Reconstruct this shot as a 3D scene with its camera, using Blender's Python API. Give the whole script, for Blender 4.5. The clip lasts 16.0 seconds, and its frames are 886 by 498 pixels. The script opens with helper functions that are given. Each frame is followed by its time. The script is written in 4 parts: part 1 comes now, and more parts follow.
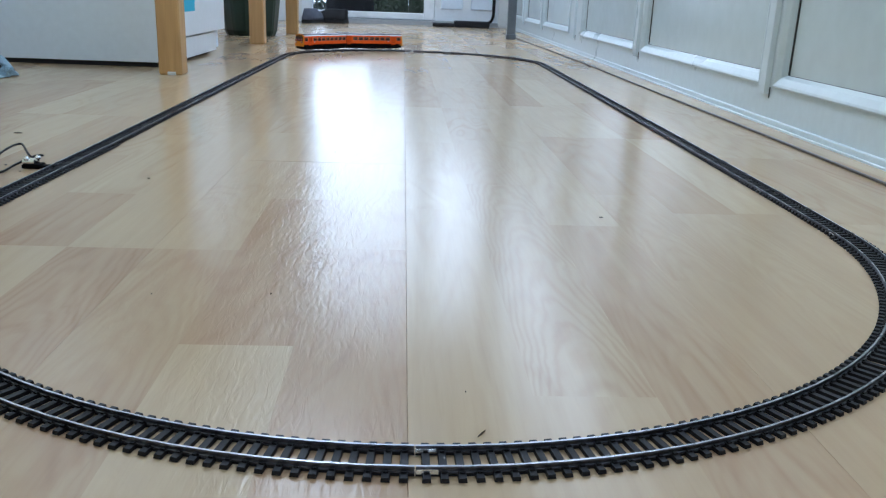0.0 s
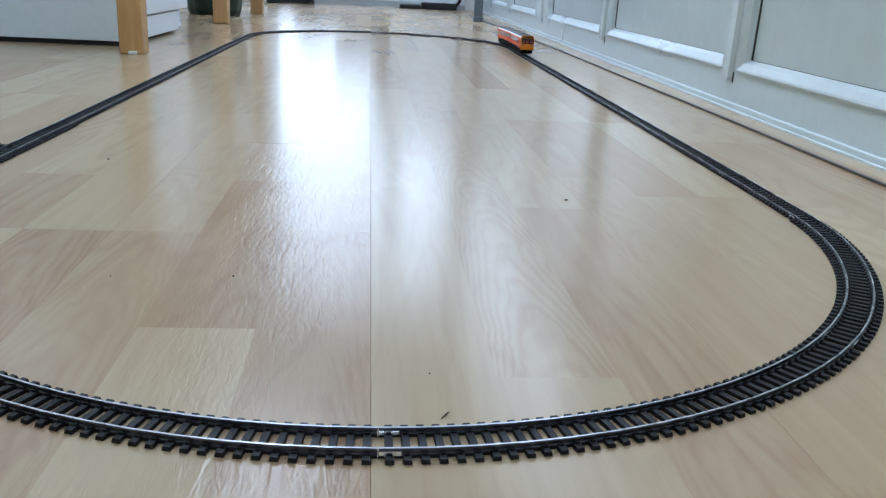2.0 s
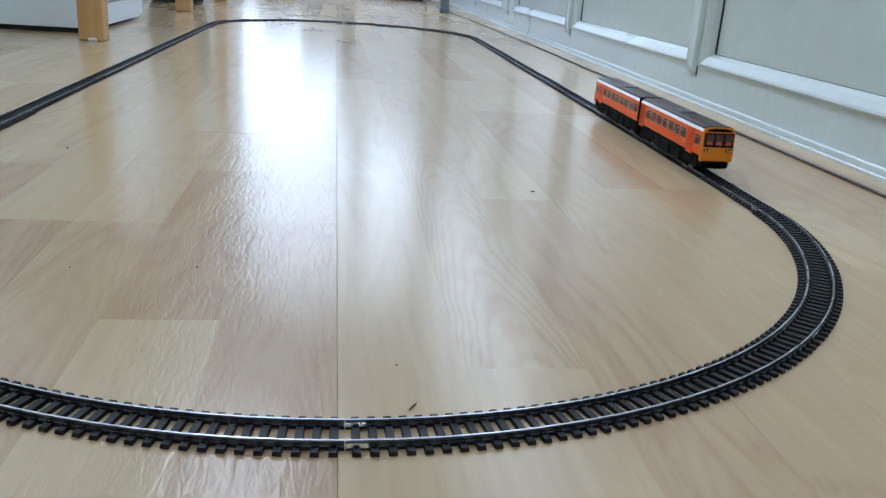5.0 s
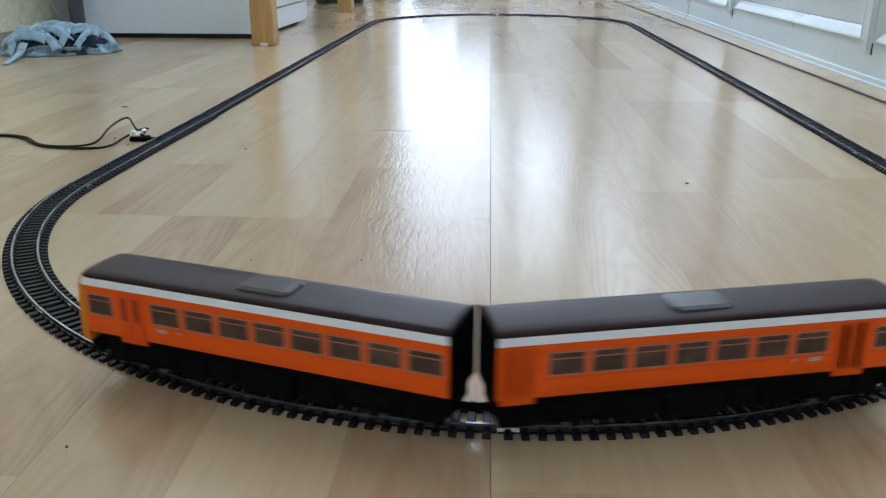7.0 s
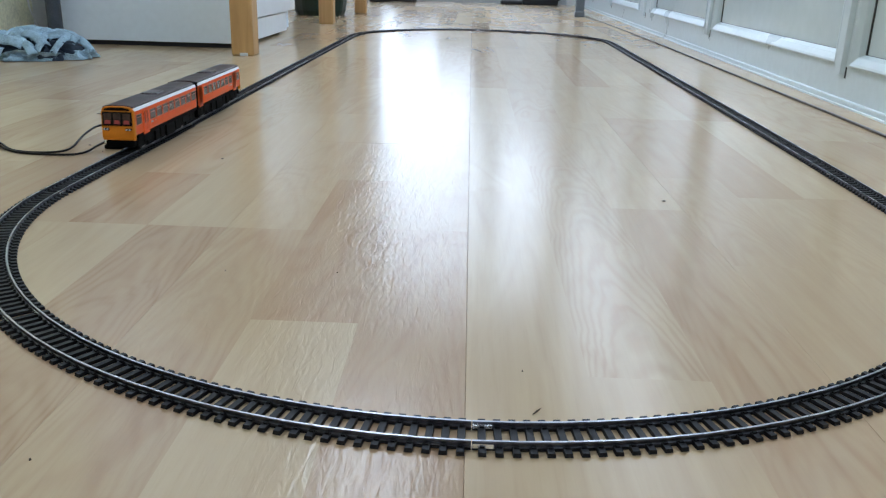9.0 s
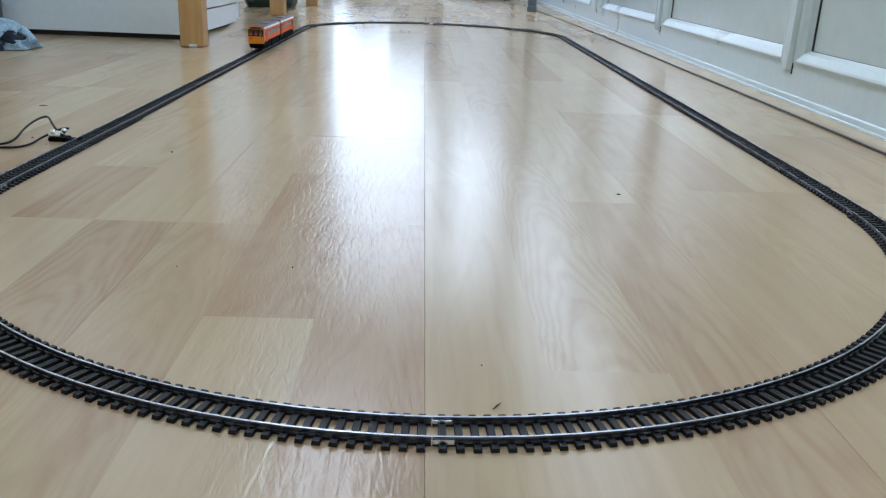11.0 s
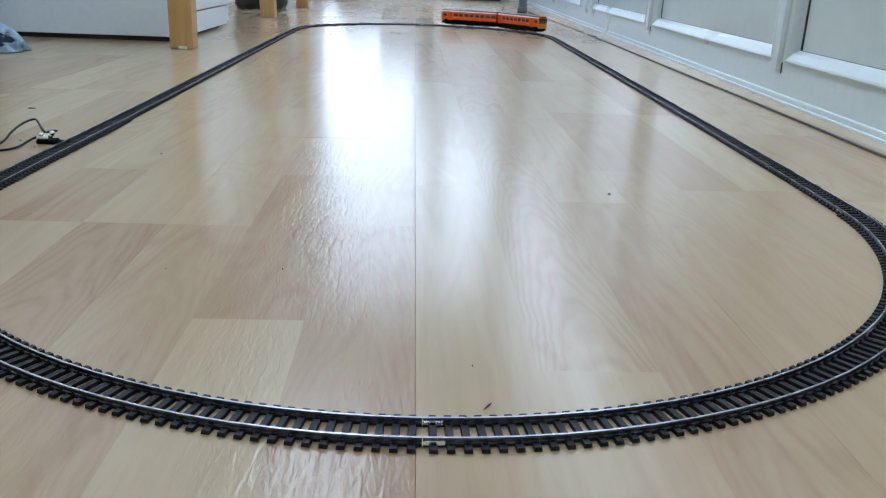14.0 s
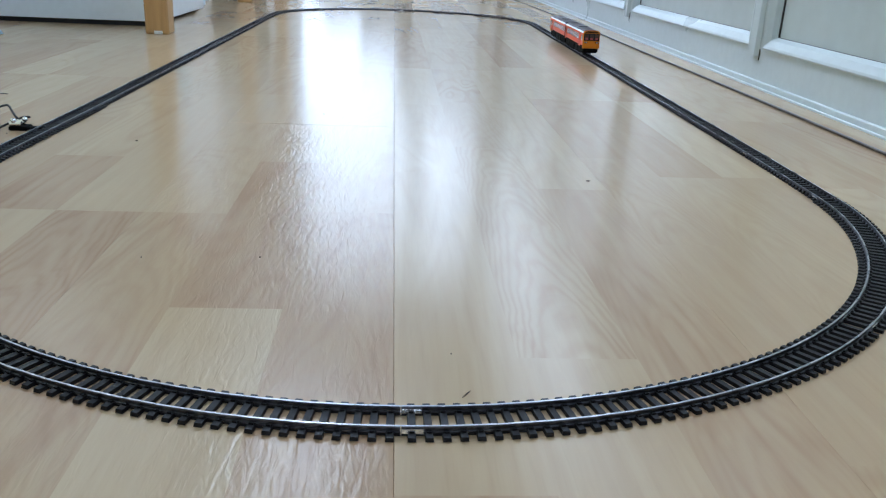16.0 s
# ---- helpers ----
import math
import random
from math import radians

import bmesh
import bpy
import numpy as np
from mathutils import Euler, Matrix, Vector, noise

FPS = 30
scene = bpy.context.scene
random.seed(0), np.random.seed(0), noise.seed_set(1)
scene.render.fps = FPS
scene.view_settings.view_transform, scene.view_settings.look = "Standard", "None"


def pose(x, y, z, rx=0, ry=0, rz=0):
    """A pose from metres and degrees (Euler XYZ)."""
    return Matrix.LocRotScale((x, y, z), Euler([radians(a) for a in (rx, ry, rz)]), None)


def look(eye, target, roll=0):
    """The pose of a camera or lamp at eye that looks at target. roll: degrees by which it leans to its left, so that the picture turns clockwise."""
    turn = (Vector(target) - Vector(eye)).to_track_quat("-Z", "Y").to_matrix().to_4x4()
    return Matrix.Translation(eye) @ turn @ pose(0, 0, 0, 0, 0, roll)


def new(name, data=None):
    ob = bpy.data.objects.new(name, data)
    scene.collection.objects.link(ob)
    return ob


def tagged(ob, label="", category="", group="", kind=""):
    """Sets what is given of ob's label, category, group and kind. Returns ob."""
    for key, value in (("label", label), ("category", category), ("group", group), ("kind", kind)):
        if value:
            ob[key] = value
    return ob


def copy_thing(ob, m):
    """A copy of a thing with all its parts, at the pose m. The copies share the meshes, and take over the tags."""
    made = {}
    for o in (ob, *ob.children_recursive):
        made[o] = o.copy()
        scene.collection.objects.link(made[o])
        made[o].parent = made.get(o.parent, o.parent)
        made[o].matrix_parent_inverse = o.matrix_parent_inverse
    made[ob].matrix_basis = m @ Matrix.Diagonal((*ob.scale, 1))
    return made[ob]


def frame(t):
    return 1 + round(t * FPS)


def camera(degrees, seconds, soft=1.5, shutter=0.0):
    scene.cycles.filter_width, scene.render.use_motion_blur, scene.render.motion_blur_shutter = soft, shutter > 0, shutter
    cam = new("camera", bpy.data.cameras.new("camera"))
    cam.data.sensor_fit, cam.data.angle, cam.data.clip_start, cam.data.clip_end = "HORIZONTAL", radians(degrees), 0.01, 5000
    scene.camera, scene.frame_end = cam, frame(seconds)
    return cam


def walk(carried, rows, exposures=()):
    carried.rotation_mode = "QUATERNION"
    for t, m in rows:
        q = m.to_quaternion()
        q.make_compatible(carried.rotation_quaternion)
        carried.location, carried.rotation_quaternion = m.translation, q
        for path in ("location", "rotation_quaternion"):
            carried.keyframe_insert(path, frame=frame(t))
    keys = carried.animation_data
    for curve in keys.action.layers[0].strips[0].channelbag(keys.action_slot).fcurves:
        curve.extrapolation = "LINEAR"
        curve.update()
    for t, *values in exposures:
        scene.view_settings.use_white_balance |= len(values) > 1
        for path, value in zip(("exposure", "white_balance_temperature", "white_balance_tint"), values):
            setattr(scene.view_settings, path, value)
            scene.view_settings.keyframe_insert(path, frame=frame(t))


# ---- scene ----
# camera: held low over the near end of the track
cam = camera(56.41, 16.0, soft=1.2, shutter=0.25)
PATH = [
    (0.0, -0.0061, -0.3085, 0.1936, 72.76, -2.12, -2.03),
    (0.5, -0.0048, -0.3070, 0.1932, 71.81, -2.37, -3.07),
    (1.0, -0.0049, -0.3068, 0.1943, 71.30, -2.33, -3.18),
    (1.5, -0.0049, -0.3068, 0.1919, 71.35, -2.42, -3.27),
    (2.0, -0.0042, -0.3068, 0.1922, 71.70, -2.84, -4.18),
    (2.5, -0.0053, -0.3061, 0.1905, 71.85, -3.46, -4.88),
    (3.0, -0.0052, -0.3041, 0.1908, 71.13, -3.41, -4.91),
    (3.5, -0.0045, -0.3041, 0.1916, 71.30, -3.49, -5.09),
    (3.7, -0.0043, -0.3043, 0.1910, 71.16, -3.53, -5.55),
    (5.8, -0.0051, -0.3058, 0.1911, 71.34, -3.68, -6.46),
    (6.0, -0.0008, -0.3114, 0.1931, 71.19, -2.60, -3.44),
    (6.2, -0.0023, -0.3130, 0.1928, 68.85, -1.22, -1.06),
    (6.3, -0.0031, -0.3137, 0.1944, 67.77, -1.51, -1.01),
    (6.4, -0.0039, -0.3145, 0.1964, 69.32, -1.55, -1.13),
    (6.5, -0.0047, -0.3153, 0.1971, 69.79, -1.64, -0.88),
    (6.8, -0.0043, -0.3208, 0.1998, 70.65, -0.37, 2.29),
    (7.0, -0.0040, -0.3246, 0.2015, 70.16, -0.06, 3.66),
    (7.5, -0.0031, -0.3239, 0.2025, 70.72, -0.27, 4.26),
    (8.0, -0.0041, -0.3253, 0.2024, 71.03, -0.64, 4.57),
    (8.5, -0.0045, -0.3234, 0.2023, 70.45, -0.83, 3.95),
    (9.0, -0.0038, -0.3219, 0.2006, 71.13, -1.46, 2.49),
    (11.3, -0.0065, -0.3168, 0.1985, 70.82, -2.14, -0.81),
    (11.5, -0.0065, -0.3170, 0.1984, 71.09, -2.05, -0.86),
    (12.0, -0.0060, -0.3156, 0.1972, 70.62, -2.01, -0.88),
    (12.5, -0.0059, -0.3151, 0.1975, 70.24, -2.03, -0.92),
    (13.0, -0.0061, -0.3149, 0.1967, 70.29, -2.06, -1.01),
    (13.5, -0.0058, -0.3150, 0.1982, 70.84, -2.01, -1.11),
    (14.0, -0.0051, -0.3159, 0.1976, 70.95, -2.07, -1.28),
    (14.5, -0.0054, -0.3151, 0.1987, 70.51, -2.12, -1.42),
    (15.0, -0.0056, -0.3148, 0.1971, 70.52, -2.16, -1.46),
    (15.5, -0.0057, -0.3143, 0.1965, 70.61, -2.18, -1.46),
    (16.0, -0.0040, -0.3141, 0.1978, 70.06, -2.39, -2.61),
]
walk(cam, [(t, pose(x, y, z, rx, ry, rz)) for t, x, y, z, rx, ry, rz in PATH],
     [(0.0, -0.02, 5250, 9), (3.5, -0.02, 5250, 9), (6.4, -0.02, 5530, 9), (7.5, 0.11, 5560, 9), (8.0, 0.15, 5550, 9), (9.0, 0.05, 5520, 9), (11.5, -0.02, 5450, 9), (16.0, -0.02, 5300, 9)])

# ---- light ----
world = bpy.data.worlds.new("overcast_sky")
scene.world = world
world.use_nodes = True
wn, wl = world.node_tree.nodes, world.node_tree.links
sky = wn.new("ShaderNodeTexSky")
sky.sky_type = 'NISHITA'
sky.sun_disc = False
sky.sun_elevation, sky.sun_rotation = radians(38), radians(200)
wn["Background"].inputs["Strength"].default_value = 0.12
wl.new(sky.outputs[0], wn["Background"].inputs["Color"])

sun = new("sun", bpy.data.lights.new("sun", 'SUN'))
sun.data.energy, sun.data.angle, sun.data.color = 0.8, radians(12), (1.0, 0.96, 0.9)
sun.matrix_world = look((0, 0, 6), (1.0, -2.6, 3.6))


def window_light(name, place, target, w, h, power, color=(0.9, 0.95, 1.0)):
    lamp = new(name, bpy.data.lights.new(name, 'AREA'))
    lamp.data.shape, lamp.data.size, lamp.data.size_y = 'RECTANGLE', w, h
    lamp.data.energy, lamp.data.color = power, color
    lamp.matrix_world = look(place, target)
    return lamp


window_light("far_door_daylight", (-0.30, 4.84, 1.25), (-0.30, 0, 1.1), 0.52, 1.45, 1.5)
window_light("far_door_daylight", (0.015, 4.84, 1.25), (0.015, 0, 1.15), 0.09, 1.45, 0.20)
window_light("side_light_daylight", (0.26, 4.84, 1.40), (0.26, 0, 1.2), 0.20, 1.1, 0.60)
# broad side fill at the unseen windows, also brightening the far end
window_light("side_fill_light", (0.57, 2.35, 1.45), (-0.6, 2.35, 1.40), 4.6, 0.95, 27)
# overhead fill in an unseen rooflight, set left to even out the room
window_light("overhead_fill_light", (-0.48, 2.5, 2.34), (-0.48, 2.5, 0), 0.42, 2.8, 25)
window_light("rear_window_daylight", (-0.25, -1.9, 1.45), (-0.5, 2.5, 1.2), 1.3, 1.1, 5.0, (1.0, 0.96, 0.9))


# ---- materials ----
def nodes_of(name):
    m = bpy.data.materials.new(name)
    m.use_nodes = True
    nt = m.node_tree
    return m, nt.nodes, nt.links, nt.nodes["Principled BSDF"]


def ramp(n, l, source, stops):
    r = n.new("ShaderNodeValToRGB")
    while len(r.color_ramp.elements) < len(stops):
        r.color_ramp.elements.new(0.5)
    for e, (p, c) in zip(r.color_ramp.elements, stops):
        e.position, e.color = p, (*c, 1)
    l.new(source, r.inputs[0])
    return r


def surface(name, color, rough=0.5, metal=0.0, vary=0.12, scale=40.0, bump=0.0, fine=300.0, coat=0.0, spec=0.5):
    """A coloured surface with soft stains, fine grain and slight relief."""
    m, n, l, b = nodes_of(name)
    tc = n.new("ShaderNodeTexCoord")
    big = n.new("ShaderNodeTexNoise")
    big.inputs["Scale"].default_value, big.inputs["Detail"].default_value = scale, 4
    small = n.new("ShaderNodeTexNoise")
    small.inputs["Scale"].default_value, small.inputs["Detail"].default_value = fine, 2
    l.new(tc.outputs["Object"], big.inputs["Vector"])
    l.new(tc.outputs["Object"], small.inputs["Vector"])
    add = n.new("ShaderNodeMath")
    add.operation = 'ADD'
    l.new(big.outputs[0], add.inputs[0])
    l.new(small.outputs[0], add.inputs[1])
    half = n.new("ShaderNodeMath")
    half.operation = 'MULTIPLY'
    half.inputs[1].default_value = 0.5
    l.new(add.outputs[0], half.inputs[0])
    lo = tuple(max(0, c * (1 - vary)) for c in color)
    hi = tuple(min(1, c * (1 + vary)) for c in color)
    r = ramp(n, l, half.outputs[0], [(0.35, lo), (0.65, hi)])
    l.new(r.outputs[0], b.inputs["Base Color"])
    rr = n.new("ShaderNodeMapRange")
    rr.inputs["To Min"].default_value, rr.inputs["To Max"].default_value = max(0.02, rough - 0.08), min(1, rough + 0.08)
    l.new(big.outputs[0], rr.inputs[0])
    l.new(rr.outputs[0], b.inputs["Roughness"])
    b.inputs["Metallic"].default_value = metal
    b.inputs["Specular IOR Level"].default_value = spec
    b.inputs["Coat Weight"].default_value = coat
    if bump:
        bp = n.new("ShaderNodeBump")
        bp.inputs["Strength"].default_value, bp.inputs["Distance"].default_value = bump, 0.002
        l.new(add.outputs[0], bp.inputs["Height"])
        l.new(bp.outputs[0], b.inputs["Normal"])
    return m


def laminate():
    """Printed three-strip beech: tone and figure change from strip to strip."""
    m, n, l, b = nodes_of("beech_laminate")
    tc = n.new("ShaderNodeTexCoord")
    tone = n.new("ShaderNodeAttribute")
    tone.attribute_name = "tone"
    shift = n.new("ShaderNodeAttribute")
    shift.attribute_name = "shift"
    comb = n.new("ShaderNodeCombineXYZ")
    for i in (0, 1, 2):
        l.new(shift.outputs["Fac"], comb.inputs[i])
    add = n.new("ShaderNodeVectorMath")
    l.new(tc.outputs["Object"], add.inputs[0])
    l.new(comb.outputs[0], add.inputs[1])

    def noise_at(sx, sy, detail, dist=0.0, rough=0.5):
        mp = n.new("ShaderNodeMapping")
        mp.inputs["Scale"].default_value = (sx, sy, 1)
        l.new(add.outputs[0], mp.inputs["Vector"])
        t = n.new("ShaderNodeTexNoise")
        t.inputs["Scale"].default_value, t.inputs["Detail"].default_value = 1.0, detail
        t.inputs["Distortion"].default_value, t.inputs["Roughness"].default_value = dist, rough
        l.new(mp.outputs[0], t.inputs["Vector"])
        return t.outputs[0]

    def math_node(op, a, c):
        k = n.new("ShaderNodeMath")
        k.operation = op
        for i, v in enumerate((a, c)):
            if isinstance(v, (int, float)):
                k.inputs[i].default_value = v
            else:
                l.new(v, k.inputs[i])
        return k.outputs[0]

    broad = noise_at(26, 2.6, 2, 0.3)
    # cathedral figure: nested arcs along each strip, bent by noise and stronger on some strips
    uv = n.new("ShaderNodeUVMap")
    uv.uv_map = "strip"
    sep = n.new("ShaderNodeSeparateXYZ")
    l.new(uv.outputs[0], sep.inputs[0])
    wob = math_node('MULTIPLY', math_node('SUBTRACT', noise_at(30, 9, 3, 0.6), 0.5), 0.20)
    u2 = math_node('MULTIPLY', math_node('MULTIPLY', sep.outputs[0], sep.outputs[0]), 230.0)
    along = math_node('ADD', math_node('ADD', sep.outputs[1], u2), wob)
    rings = math_node('SINE', math_node('MULTIPLY', along, 112.0), 0.0)
    rings = math_node('MULTIPLY', math_node('ADD', rings, 1.0), 0.5)
    # wandering growth-ring contours
    field = noise_at(9, 2.1, 2.5, 0.55, 0.45)
    loops = math_node('SINE', math_node('MULTIPLY', field, 78.0), 0.0)
    loops = math_node('POWER', math_node('MULTIPLY', math_node('ADD', loops, 1.0), 0.5), 2.2)
    dice = n.new("ShaderNodeTexWhiteNoise")
    dice.noise_dimensions = '1D'
    l.new(shift.outputs["Fac"], dice.inputs["W"])
    strong = n.new("ShaderNodeAttribute")
    strong.attribute_name = "figure"
    strong = strong.outputs["Fac"]
    patch = noise_at(12, 5, 1, 0.0)
    loops = math_node('MULTIPLY', math_node('MULTIPLY', loops, patch), math_node('SUBTRACT', 1.15, dice.outputs[0]))
    rings = math_node('MULTIPLY', math_node('MULTIPLY', math_node('POWER', rings, 1.6), strong), patch)
    pores = noise_at(650, 26, 2, 0.0)
    fibre = noise_at(190, 7, 4, 0.3, 0.6)
    streak = noise_at(75, 4.5, 3, 1.0)
    k = math_node('MULTIPLY', tone.outputs["Fac"], 0.48)
    k = math_node('ADD', k, math_node('MULTIPLY', broad, 0.16))
    k = math_node('SUBTRACT', k, math_node('MULTIPLY', rings, 0.25))
    k = math_node('SUBTRACT', k, math_node('MULTIPLY', loops, 0.26))
    k = math_node('ADD', k, math_node('MULTIPLY', fibre, 0.18))
    k = math_node('ADD', k, math_node('MULTIPLY', math_node('SUBTRACT', streak, 0.5), 0.30))
    k = math_node('ADD', k, 0.205)
    r = ramp(n, l, k, [(0.0, (0.32, 0.188, 0.103)), (0.35, (0.445, 0.300, 0.179)), (0.65, (0.510, 0.380, 0.232)), (1.0, (0.595, 0.470, 0.296))])
    dark = ramp(n, l, pores, [(0.30, (0.80, 0.77, 0.74)), (0.46, (1, 1, 1))])
    mix = n.new("ShaderNodeMix")
    mix.data_type, mix.blend_type = 'RGBA', 'MULTIPLY'
    mix.inputs[0].default_value = 0.12
    l.new(r.outputs[0], mix.inputs[6])
    l.new(dark.outputs[0], mix.inputs[7])
    l.new(mix.outputs[2], b.inputs["Base Color"])
    smudge = n.new("ShaderNodeTexNoise")
    smudge.inputs["Scale"].default_value, smudge.inputs["Detail"].default_value = 9, 4
    l.new(tc.outputs["Object"], smudge.inputs["Vector"])
    rr = n.new("ShaderNodeMapRange")
    rr.inputs["To Min"].default_value, rr.inputs["To Max"].default_value = 0.155, 0.215
    l.new(smudge.outputs[0], rr.inputs[0])
    l.new(rr.outputs[0], b.inputs["Roughness"])
    # pressed pores, deeper on some boards
    emboss = n.new("ShaderNodeAttribute")
    emboss.attribute_name = "emboss"
    bp = n.new("ShaderNodeBump")
    bp.inputs["Distance"].default_value = 0.0005
    l.new(emboss.outputs["Fac"], bp.inputs["Strength"])
    l.new(noise_at(240, 45, 2, 0.9), bp.inputs["Height"])
    l.new(bp.outputs[0], b.inputs["Normal"])
    b.inputs["Specular IOR Level"].default_value = 0.4
    return m


def pine():
    m, n, l, b = nodes_of("varnished_pine")
    tc = n.new("ShaderNodeTexCoord")
    mp = n.new("ShaderNodeMapping")
    mp.inputs["Scale"].default_value = (70, 70, 4)
    l.new(tc.outputs["Object"], mp.inputs["Vector"])
    t = n.new("ShaderNodeTexNoise")
    t.inputs["Scale"].default_value, t.inputs["Detail"].default_value, t.inputs["Distortion"].default_value = 1, 4, 0.6
    l.new(mp.outputs[0], t.inputs["Vector"])
    r = ramp(n, l, t.outputs[0], [(0.3, (0.46, 0.265, 0.095)), (0.7, (0.58, 0.35, 0.135))])
    l.new(r.outputs[0], b.inputs["Base Color"])
    b.inputs["Roughness"].default_value = 0.4
    return m


def glowing(name, color, strength):
    m, n, l, b = nodes_of(name)
    b.inputs["Base Color"].default_value = (*color, 1)
    b.inputs["Emission Color"].default_value = (*color, 1)
    b.inputs["Emission Strength"].default_value = strength
    return m


def clear_glass():
    m, n, l, b = nodes_of("clear_glass")
    b.inputs["Transmission Weight"].default_value = 1.0
    b.inputs["Roughness"].default_value = 0.02
    b.inputs["IOR"].default_value = 1.05
    return m


LAMINATE, PINE, GLASS = laminate(), pine(), clear_glass()
UPVC = surface("white_upvc", (0.60, 0.68, 0.72), 0.3, vary=0.04, scale=6, fine=60)
PANEL = surface("grey_white_panel", (0.55, 0.62, 0.63), 0.16, vary=0.04, scale=3, fine=30)
# lighter copy of the white uPVC, so that the far door looks better lit
DOORWHITE = surface("lit_white_upvc", (0.84, 0.87, 0.89), 0.3, vary=0.03, scale=6, fine=60)
RUBBER = surface("black_rubber", (0.012, 0.012, 0.013), 0.6)
BEADING = surface("brown_beading", (0.07, 0.055, 0.04), 0.5, vary=0.3, scale=20)
SLEEPER = surface("black_sleeper_plastic", (0.008, 0.008, 0.010), 0.5, vary=0.3, scale=120, spec=0.28)
RAIL = surface("nickel_rail", (0.43, 0.44, 0.47), 0.28, metal=1.0, vary=0.15, scale=30)
RAILSIDE = surface("darker_rail_side", (0.14, 0.14, 0.16), 0.38, metal=1.0, vary=0.25, scale=60)
FISHPLATE = surface("bright_fishplate", (0.80, 0.80, 0.80), 0.18, metal=1.0, vary=0.1)
ORANGE = surface("orange_paint", (0.86, 0.110, 0.003), 0.4, vary=0.06, scale=60, fine=600, spec=0.22)
DOORRED = surface("red_orange_door_paint", (0.76, 0.090, 0.003), 0.4, vary=0.06, scale=60, fine=600, spec=0.22)
YELLOW = surface("amber_yellow_paint", (0.72, 0.225, 0.006), 0.4, vary=0.06, scale=60, fine=600, spec=0.25)
WHITE = surface("white_stripe_paint", (0.80, 0.80, 0.82), 0.3, vary=0.04, scale=60, fine=600)
ROOF = surface("dark_brown_roof", (0.026, 0.011, 0.011), 0.42, vary=0.25, scale=70, fine=700, spec=0.26)
HATCH = surface("dark_brown_hatch", (0.032, 0.020, 0.021), 0.32, vary=0.15, scale=70)
GEAR = surface("dark_grey_underframe_gear", (0.0035, 0.0035, 0.0035), 0.7, vary=0.4, scale=150, spec=0.08)
CHASSIS = surface("black_underframe", (0.003, 0.003, 0.003), 0.75, vary=0.3, scale=120, spec=0.06)
TINTED = surface("smoked_window", (0.075, 0.042, 0.032), 0.08, vary=0.5, scale=60, fine=200)
SEATRED = surface("red_seat_plastic", (0.42, 0.06, 0.05), 0.5)
WHEEL = surface("dull_wheel_metal", (0.25, 0.24, 0.23), 0.4, metal=1.0)
LENS = surface("headlight_lens", (0.75, 0.72, 0.65), 0.15)
CABINET = surface("pale_blue_white_board", (0.77, 0.85, 0.94), 0.38, vary=0.03, scale=4, fine=60)
DRAWER = surface("white_drawer_front", (0.80, 0.82, 0.84), 0.35, vary=0.03, scale=5, fine=60)
CYAN = surface("cyan_paper", (0.05, 0.48, 0.70), 0.5, vary=0.05)
DARKGAP = surface("dark_gap_fill", (0.015, 0.015, 0.018), 0.6)
WALLPAPER = surface("cream_textured_plaster", (0.78, 0.76, 0.55), 0.8, vary=0.18, scale=25, bump=0.8, fine=140)
PLASTER = surface("white_plaster", (0.78, 0.78, 0.76), 0.75, vary=0.04, scale=4, bump=0.15, fine=90)
SKIRT = surface("pale_skirting", (0.40, 0.34, 0.25), 0.5, vary=0.1)
GREEN = surface("dark_green_plastic", (0.006, 0.022, 0.013), 0.35, vary=0.25, scale=30)
STEEL = surface("grey_painted_steel", (0.13, 0.15, 0.17), 0.32, metal=0.3, vary=0.15, scale=25)
DARKSTEEL = surface("dark_steel_tube", (0.07, 0.08, 0.10), 0.4, metal=0.3, vary=0.2, scale=25)
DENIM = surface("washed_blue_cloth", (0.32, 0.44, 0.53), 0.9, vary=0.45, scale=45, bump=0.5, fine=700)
# shade in the cloth's creases, given as a dark colour
CREASESHADE = surface("dark_blue_crease_shade", (0.035, 0.05, 0.075), 0.9, vary=0.3, scale=40, bump=0.4, fine=700)
BLACKCLOTH = surface("black_fabric", (0.014, 0.014, 0.016), 0.75, vary=0.4, scale=30, bump=0.5)
GREYSHOE = surface("grey_canvas", (0.10, 0.11, 0.14), 0.75, vary=0.3, scale=40, bump=0.4)
WIRE = surface("black_cable_sheath", (0.008, 0.006, 0.005), 0.55, spec=0.2)
DIRT = surface("dark_crumb", (0.09, 0.065, 0.045), 0.8, vary=0.4, scale=200)
LEAF = surface("hedge_leaf", (0.10, 0.12, 0.075), 0.4, vary=0.7, scale=8)
PAVING = surface("pale_paving", (0.42, 0.40, 0.37), 0.8, vary=0.15, scale=8)
SUBFLOOR = surface("chipboard", (0.12, 0.09, 0.06), 0.9)
FELT = surface("pale_felt_pad", (0.72, 0.72, 0.70), 0.8)
# emission in place of sky brightness, for the door's reflection on the floor
SKYGLOW = glowing("glowing_sky_panel", (0.88, 0.94, 1.0), 3.0)


# ---- mesh helpers ----
def mesh_object(name, bm, material, smooth=False):
    me = bpy.data.meshes.new(name)
    bmesh.ops.recalc_face_normals(bm, faces=bm.faces)
    bm.to_mesh(me)
    bm.free()
    for mat in (material if isinstance(material, (list, tuple)) else [material]):
        me.materials.append(mat)
    if smooth:
        me.polygons.foreach_set("use_smooth", [True] * len(me.polygons))
    return me


